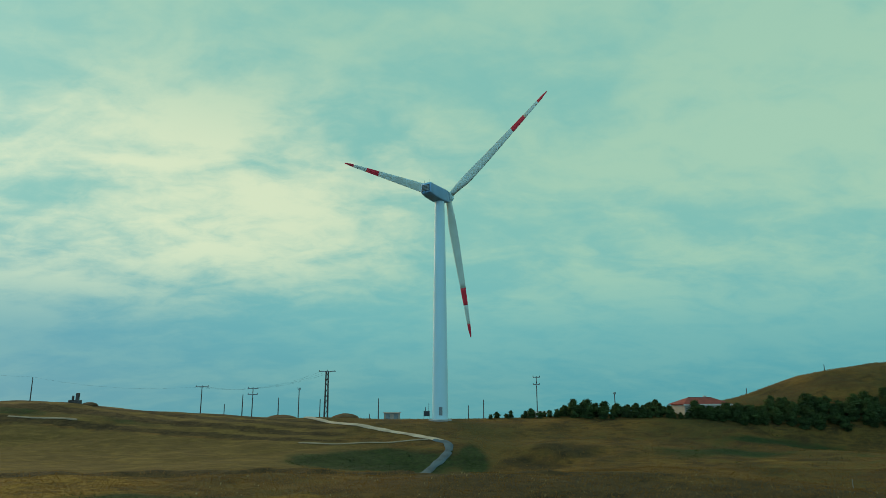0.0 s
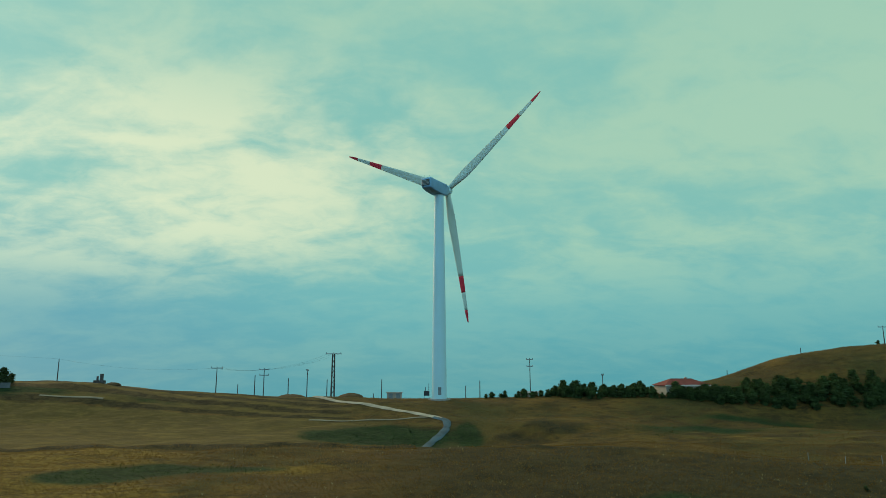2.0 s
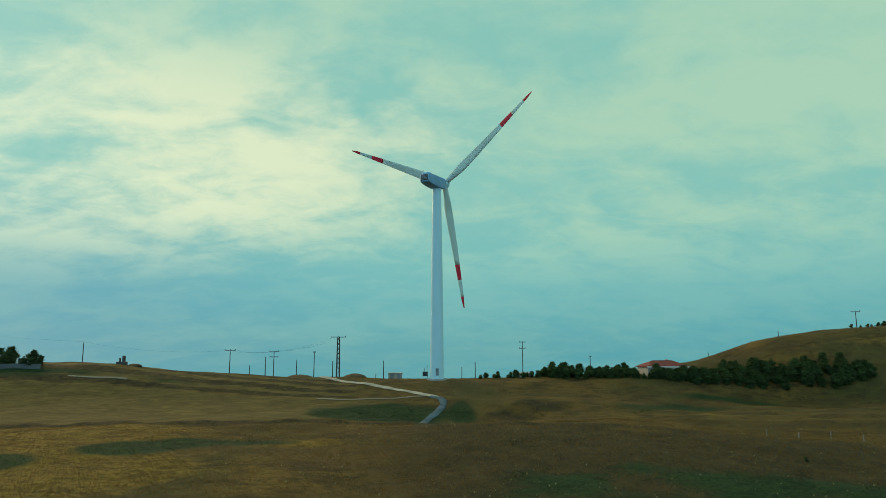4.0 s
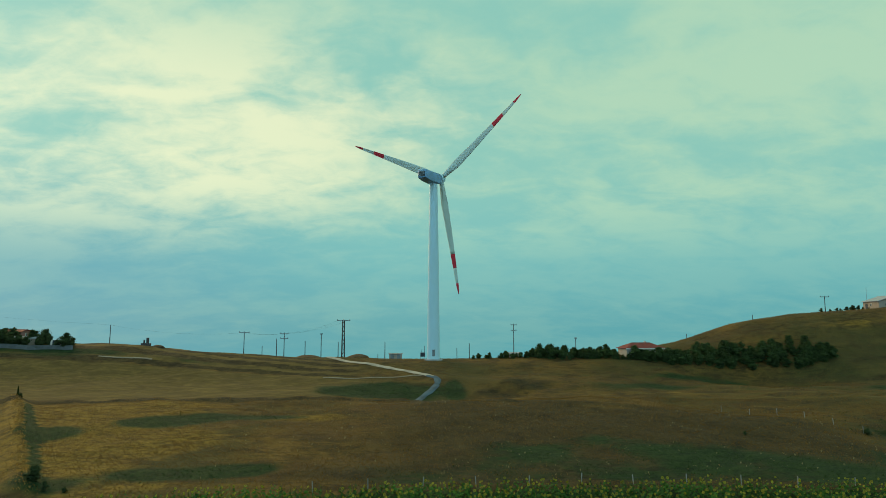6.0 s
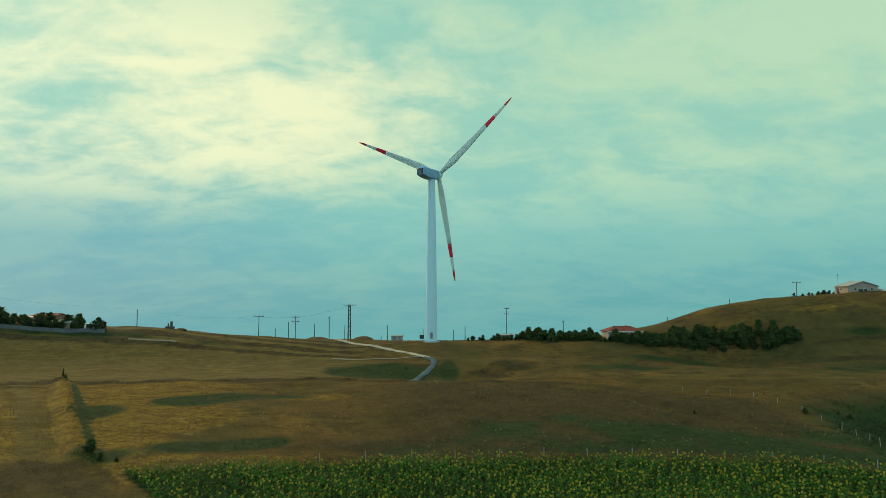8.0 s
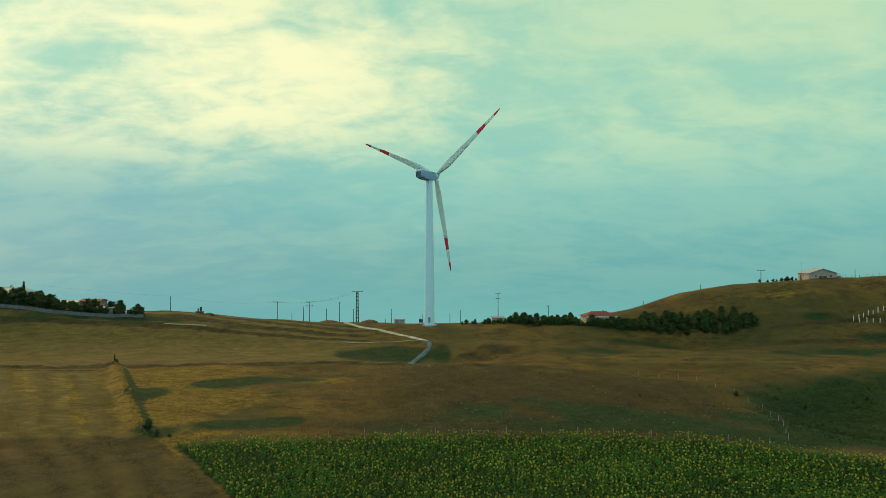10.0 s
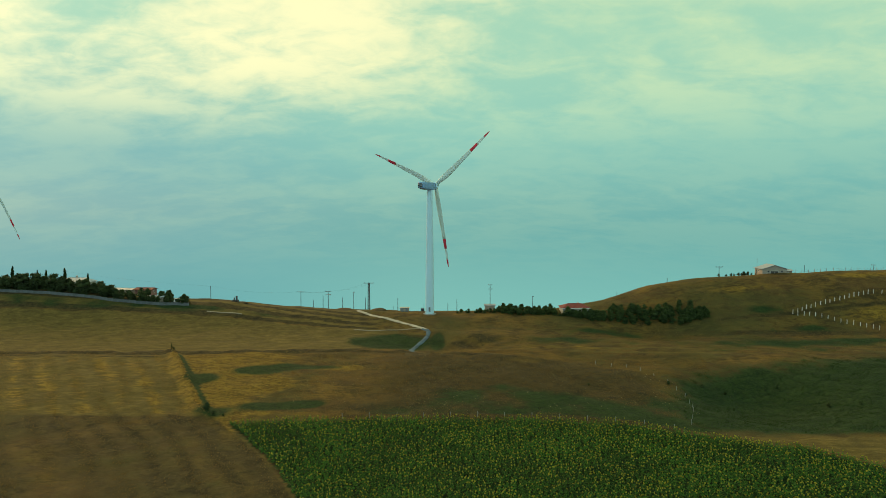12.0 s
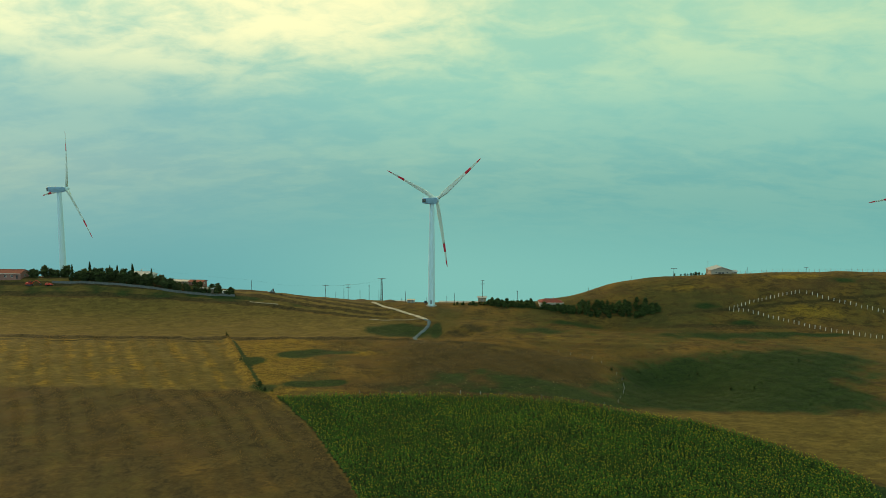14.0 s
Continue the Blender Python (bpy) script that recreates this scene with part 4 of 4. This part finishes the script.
tops = []
for x, y, h, arm, second, label in ((-113, 12, 6.4, 0, 0, "thin bare wooden pole on the stubble ridge"), (-66.5, 12, 7.4, 1.8, 0, "wooden T-shaped power pole behind the ridge"),
                            (-55.5, 14, 6.6, 0, 0, "plain dark pole behind the ridge"), (-53.6, 18, 9.6, 1.5, 1.7, "steel power pole with two crossarms"),
                            (-61, 16, 4.2, 0, 0, "short dark pole behind the ridge"), (-45.4, 14, 6.0, 0, 0, "plain dark pole behind the ridge"),
                            (-40, 16, 9.0, 0.4, 0, "tall pale pole with a short arm"), (-34, 17, 6.6, 0, 0, "plain dark pole beside the pylon"),
                            (-17, 14, 6.4, 0, 0, "plain dark pole near the turbine"), (-19.6, 16, 2.6, 0, 0, "short dark post near the turbine"),
                            (8.7, 12, 4.0, 0, 0, "short dark pole near the turbine"), (13.3, 14, 6.2, 0, 0, "plain dark pole at the end of the pines"),
                            (30.7, 22.9, 14.4, 1.1, 2.2, "tall slim power pole with two crossarms"), (146.5, 15.5, 5.8, 1.7, 0, "T-shaped power pole on the bare hill"),
                            (193.5, 24, 4.0, 0, 0, "plain dark pole on the hilltop"), (229, 24, 2.8, 1.2, 0, "small T-shaped pole on the hilltop"),
                            (97, 24, 2.2, 0, 0, "short dark post on the hill's shoulder"), (123, 24, 2.4, 0, 0, "short dark post on the hill's shoulder"), (52, 14, 6.5, 0.4, 0, "plain dark pole above the pines")):
    tops.append(power_pole(x, y, h, arm, label, False, second))
power_pole(-32, 14.9, 14.0, 2.4, "sturdy dark lattice pylon with a broad crossarm", True)
mast = thing("antenna_mast", on(170.5, 27), "thin steel antenna mast beside the hilltop shed", "mast")
part("pole", rod((0, 0, -0.5), (0, 0, 9.5), 0.09, 8, 0.04), STEEL, mast)
part("antenna", rod((-0.5, 0, 8.6), (0.5, 0, 8.6), 0.04), STEEL, mast)


def cable(a, b, sag, label):
    n = 16
    a, b = Vector(a), Vector(b)
    pts = [a.lerp(b, i / n) - Vector((0, 0, sag * 4 * (i / n) * (1 - i / n))) for i in range(n + 1)]
    rings = [[p + Vector((0, 0.014 * math.cos(q), 0.014 * math.sin(q))) for q in (0.5, 2.6, 4.7)] for p in pts]
    tagged(part("power_cable", loft(rings), DARK), label, "cable", "power cables")


cable((-190, 12, 19), tops[0], 1.0, "thin dark power cable over the ridge")
cable(tops[0], (-66.5, 12, zat(-66.5, 12) + 7.4), 1.6, "thin dark power cable over the ridge")
for u in (-1.7, 0, 1.7):
    cable((-66.5 + u, 12, zat(-66.5, 12) + 7.4), (-53.6 + u * 0.7, 18, zat(-53.6, 18) + 9.6), 0.5, "thin dark power cable between poles")
    cable((-53.6 + u * 0.7, 18, zat(-53.6, 18) + 9.6), (-32 + u, 14.9, zat(-32, 14.9) + 14), 0.9, "thin dark power cable rising to the pylon")


def fence(line, step, tall, half, mat, label, wires=(0.4, 0.8), lean=3.0):
    """Posts along a line on the land, with wires."""
    f = thing("fence", pose(0, 0, 0), label, "fence", "field fences")
    d = np.r_[0, np.cumsum([math.dist(a, b) for a, b in zip(line, line[1:])])]
    post_mesh, spots = None, []
    for s in np.arange(0, d[-1] + 0.01, step):
        x, y = np.interp(s, d, [p[0] for p in line]), np.interp(s, d, [p[1] for p in line])
        x, y = x + random.uniform(-0.12, 0.12), y + random.uniform(-0.12, 0.12)
        if post_mesh is None:
            p = part("post", box(-half, half, -half, half, -0.4, tall, half * 0.3), mat, f)
            post_mesh = p.data
        else:
            p = new("post", post_mesh)
            p.parent = f
        p.matrix_basis = pose(x, y, zat(x, y), random.uniform(-lean, lean), random.uniform(-lean, lean), random.uniform(0, 90)) @ Matrix.Diagonal((1, 1, random.uniform(0.85, 1.12), 1))
        spots.append((x, y, zat(x, y)))
    for w in wires:
        for a, b in zip(spots, spots[1:]):
            part("wire", rod((a[0], a[1], a[2] + tall * w), (b[0], b[1], b[2] + tall * w), 0.012, 4), POLEWOOD, f)


random.seed(9)
fence([(171, -11.3), (184, -7.3), (204.6, -2.8), (215.5, -0.8)], 2.6, 2.0, 0.11, POST_PAINT, "white concrete post fence climbing the hillside")
fence([(173, -12.3), (181, -12.8), (203, -20.3), (225, -32), (250, -44)], 2.6, 2.0, 0.11, POST_PAINT, "white concrete post fence along the lower paddock")
fence([(218, -1.3), (234, -6.8), (262, -13.8), (290, -20)], 2.8, 2.0, 0.11, POST_PAINT, "white concrete post fence running downhill")
fence([(190, 25.6), (225, 25.8), (260, 25.8), (292, 25.8)], 3.2, 1.9, 0.09, CONCRETE, "thin grey post fence along the hilltop")
fence([(-22, -123), (15, -121.4), (36, -120.6), (61, -125), (84, -133)], 8.5, 1.7, 0.06, CONCRETE, "grey post and wire fence along the sunflowers", (0.6,), 5)
fence([(85, -127), (90, -115), (93, -100), (90, -86), (80, -74), (66, -66)], 6.0, 1.6, 0.06, CONCRETE, "pale post and wire fence over the mound", (0.9,), 6)

# ---------------------------------------------------------------- small things round the turbine and the ridge
kiosk = thing("transformer_kiosk", on(-13, 8), "white transformer kiosk beside the turbine track", "kiosk")
part("body", box(-2.2, 2.2, -1.2, 1.2, -0.4, 1.9, 0.05), PLASTER_BEIGE, kiosk)
part("roof", box(-2.5, 2.5, -1.5, 1.5, 1.9, 2.12, 0.04), PLASTER, kiosk)
for u in (-1.1, 1.1):
    d = part("door", box(u - 0.6, u + 0.6, -1.26, -1.2, 0.1, 1.7, 0.02), STEEL, kiosk)
    part("door_handle", box(u + 0.35, u + 0.42, -1.3, -1.26, 0.9, 1.1), DARK, d)
gear = thing("switch_gear", on(-3.6, 1.5), "dark switch gear on a stand beside the tower", "switch gear")
part("cabinet", box(-0.8, 0.8, -0.5, 0.5, 0.8, 2.2, 0.05), DARK, gear)
for x in (-0.7, 0.7):
    part("leg", box(x - 0.06, x + 0.06, -0.06, 0.06, -0.4, 0.8), STEEL, gear)
part("aerial", rod((0.6, 0, 2.2), (0.6, 0, 4.3), 0.06), DARK, gear)
part("aerial", rod((-0.3, 0, 2.2), (-0.3, 0, 3.2), 0.08), DARK, gear)
ruin = thing("broken_chimney", on(-98.5, 7), "dark broken chimney stumps on the ridge", "ruin")
part("base", box(-1.6, 1.5, -0.7, 0.7, -0.5, 0.75, 0.15), POLEWOOD, ruin)
part("stump", box(0.1, 0.9, -0.4, 0.4, 0.7, 2.6, 0.12), POLEWOOD, ruin)
part("stump", box(-0.9, -0.45, -0.3, 0.3, 0.7, 1.9, 0.1), POLEWOOD, ruin)
EARTH = material("heaped_earth", (0.10, 0.058, 0.026), 0.95, 0.3, 0.5, 3.0, 0.05)
for i, (x, y, r, h, text) in enumerate(((-26, 7, 3.6, 1.1, "low brown earth heap beside the track"), (-44, 9, 4.4, 0.9, "flat brown earth heap on the ridge"), (-94, 5, 2.2, 0.6, "small brown earth heap by the broken chimney"))):
    rings = []
    for k in range(6):
        q = math.cos(k / 5 * 1.5)
        rings.append([(x + r * q * (1 + 0.2 * math.sin(3 * a + i)) * math.cos(a), y + r * 0.7 * q * math.sin(a), zat(x, y) - 0.3 + (h + 0.3) * math.sin(k / 5 * 1.5) * (1 + 0.12 * math.sin(2 * a + i))) for a in [6.283 * j / 18 for j in range(18)]])
    tagged(part("soil_mound", loft(rings), EARTH, smooth=True), text, "soil mound", "soil mounds")

# ---------------------------------------------------------------- crops, grass and flowers


def scatter_mesh(name, verts, faces, mats, which, label, category):
    me = bpy.data.meshes.new(name)
    nv, nf, k = len(verts), len(faces), faces.shape[1]
    me.vertices.add(nv)
    me.vertices.foreach_set("co", verts.astype(np.float32).ravel())
    me.loops.add(nf * k)
    me.loops.foreach_set("vertex_index", faces.astype(np.int32).ravel())
    me.polygons.add(nf)
    me.polygons.foreach_set("loop_start", np.arange(0, nf * k, k, dtype=np.int32))
    for m in mats:
        me.materials.append(m)
    me.polygons.foreach_set("material_index", which.astype(np.int32))
    me.update(calc_edges=True)
    return tagged(new(name, me), label, category, kind="stuff")


def quads_at(pos, u, v):
    """One four-cornered leaf a place, spanned by u and v."""
    verts = np.stack([pos - u, pos - v, pos + u, pos + v], 1).reshape(-1, 3)
    return verts, np.arange(len(verts)).reshape(-1, 4)


def join(pieces):
    verts, faces, which, k = [], [], [], 0
    for v, f, w in pieces:
        verts.append(v), faces.append(f + k), which.append(np.full(len(f), w))
        k += len(v)
    return np.concatenate(verts), np.concatenate(faces), np.concatenate(which)


def sunflowers():
    r = np.random.RandomState(4)
    gx, gy = np.meshgrid(np.arange(-66, 176, 0.78), np.arange(-206, -116, 0.98))
    gx, gy = gx.ravel() + 0.12 * gy.ravel(), gy.ravel()
    x, y = gx + r.normal(0, 0.28, gx.size), gy + r.normal(0, 0.28, gx.size)
    keep = in_crop(x, y) & (r.rand(len(x)) > 0.08 + 0.12 * ripple(x, y, 4.5, 11))
    x, y = x[keep], y[keep]
    n = len(x)
    tall = 1.65 + 0.22 * ripple(x, y, 13, 6) + r.normal(0, 0.24, n)
    base = np.stack([x, y, land(x, y)], 1)
    out = []
    up = np.array((0, 0, 1.0))
    a0 = r.rand(n) * 6.28
    # drooping leaves, the lower ones larger
    for i, (h, s) in enumerate(((0.30, 0.33), (0.46, 0.36), (0.60, 0.36), (0.73, 0.31), (0.86, 0.24))):
        a = a0 + i * 2.3 + r.normal(0, 0.3, n)
        d = np.stack([np.cos(a), np.sin(a), -0.75 + 0.5 * r.rand(n)], 1)
        side = np.stack([-np.sin(a), np.cos(a), r.normal(0, 0.35, n)], 1)
        out.append((*quads_at(base + up * (tall * h)[:, None] + d * s * 0.9, d * s, side * s * 0.66), 0))
    stem = np.stack([np.cos(a0), np.sin(a0), np.zeros(n)], 1) * 0.035
    out.append((*quads_at(base + up * (tall * 0.5)[:, None], up * (tall * 0.5)[:, None], stem), 0))
    # flower heads, most of them turned the same way and nodding
    az = -2.0 + r.normal(0, 0.5, n)
    face = np.stack([np.cos(az), np.sin(az), 0.45 + r.normal(0, 0.3, n)], 1)
    face /= np.linalg.norm(face, axis=1)[:, None]
    u = np.cross(face, up)
    u /= np.linalg.norm(u, axis=1)[:, None]
    v = np.cross(u, face)
    size = np.where(r.rand(n) < 0.50 + 0.3 * ripple(x, y, 6, 8), 0.15 + 0.10 * r.rand(n), 0.06)[:, None]
    top = base + up * (tall * 1.0)[:, None] + face * 0.05
    for turn in (0.0, 0.785):
        p, q = u * math.cos(turn) + v * math.sin(turn), v * math.cos(turn) - u * math.sin(turn)
        out.append((*quads_at(top + face * 0.004 * turn, p * size, q * size), 1))
    out.append((*quads_at(top + face * 0.02, u * size * 0.3, v * size * 0.3), 2))
    verts, faces, which = join(out)
    scatter_mesh("sunflower_field", verts, faces, [SUNLEAF, PETALS, DARK_SEED], which, "dense green sunflower crop with small yellow heads", "sunflowers")


DARK_SEED = material("sunflower_seeds", (0.06, 0.04, 0.015), 0.9, 0.3)
sunflowers()


def tufts(name, n, seed, region, tall, mat, label, category, blades=4, keep=None):
    r = np.random.RandomState(seed)
    x0, x1, y0, y1 = region
    x, y = r.uniform(x0, x1, n), r.uniform(y0, y1, n)
    if keep is not None:
        k = keep(x, y, r)
        x, y = x[k], y[k]
    n = len(x)
    base = np.stack([x, y, land(x, y)], 1)
    out = []
    size = tall * (0.5 + r.rand(n) ** 2)
    for i in range(blades):
        a = r.rand(n) * 6.28
        lean = np.stack([np.cos(a) * 0.5, np.sin(a) * 0.5, np.ones(n)], 1) * (size * 0.5)[:, None]
        b = r.rand(n) * 6.28
        side = np.stack([np.cos(b), np.sin(b), np.zeros(n)], 1) * (size * 0.12)[:, None]
        out.append((*quads_at(base + lean * 0.9, lean, side), 0))
    v, f, w = join(out)
    scatter_mesh(name, v, f, [mat], w, label, category)


def on_pasture(x, y, r):
    stubble, earth, green = fields(x, y)
    crop = in_crop(x, y, 0.6)
    lane = (np.abs(x + 2.5) < 5) & (y > -64) & (y < -20)
    return (r.rand(len(x)) > 0.9 * np.clip(stubble + earth * 0.6, 0, 1)) & (green < 0.35 + 0.3 * r.rand(len(x))) & ~crop & ~lane & ((np.abs(ripple(x, y, 5, 9)) + r.rand(len(x))) > 0.45)


def on_green(x, y, r):
    crop = in_crop(x, y, 0.6)
    return (fields(x, y)[2] + 0.6 * ripple(x, y, 2.6, 12) > 0.45 + 0.6 * r.rand(len(x))) & ~crop & ((np.abs(x + 3) > 4.5) | (y < -62))


WEEDS = material("green_weeds", (0.024, 0.050, 0.011), 0.9, 0.45, 0.1, 1.0, leafy=0.6)
FLOWER = material("pale_flowers", (0.32, 0.27, 0.13), 0.9, 0.2, 1.0, 5.0, leafy=0.4)
tufts("dry_grass", 150000, 21, (-103, 112, -130, -52), 0.21, STRAW, "dry brown grass tufts over the mound", "grass", keep=on_pasture)
tufts("dry_grass", 80000, 22, (-30, 260, -55, 20), 0.21, STRAW, "dry brown grass tufts on the pasture slope", "grass", keep=on_pasture)
tufts("weeds", 95000, 23, (-95, 190, -130, -15), 0.22, WEEDS, "patches of dark green weeds in the pasture", "weeds", keep=on_green)
tufts("wild_flowers", 800, 24, (-42, 92, -117, -60), 0.32, FLOWER, "scattered pale wild flower heads on the mound", "flowers", 3)
tufts("stubble", 130000, 25, (-200, -25, -178, -62), 0.30, STRAW, "short straw stubble and windrows on the harvested field", "stubble", 2, keep=lambda x, y, r: ~in_crop(x, y, 0.5) & (x < np.where(y > -121, bank_x(y), crop_left(y)) - 2) & (np.where(y > -121, 0.45 * np.sin(0.8 * (0.9 * x + 0.55 * y) + 2.0 * ripple(x, y, 37, 13)), 0.4 * np.sin(0.62 * (crop_left(y) - x) + 1.6 * ripple(x, y, 23, 3)) - 0.15) + 0.5 * ripple(x, y, 5, 35) + 1.2 * r.rand(len(x)) > 0.75))
BANK = material("tawny_bank_grass", (0.40, 0.235, 0.06), 0.95, 0.25, 0.2, 1.0, leafy=0.5)
tufts("brushwood", 15000, 27, (85, 205, -132, -62), 0.38, WEEDS, "low dark green brush filling the gully", "brush", keep=on_green)
tufts("bank_grass", 6500, 26, (-106, -64, -124, -58), 0.28, BANK, "tall tawny grass on the field bank", "grass", keep=lambda x, y, r: np.abs(x - bank_x(y)) < 1.5)
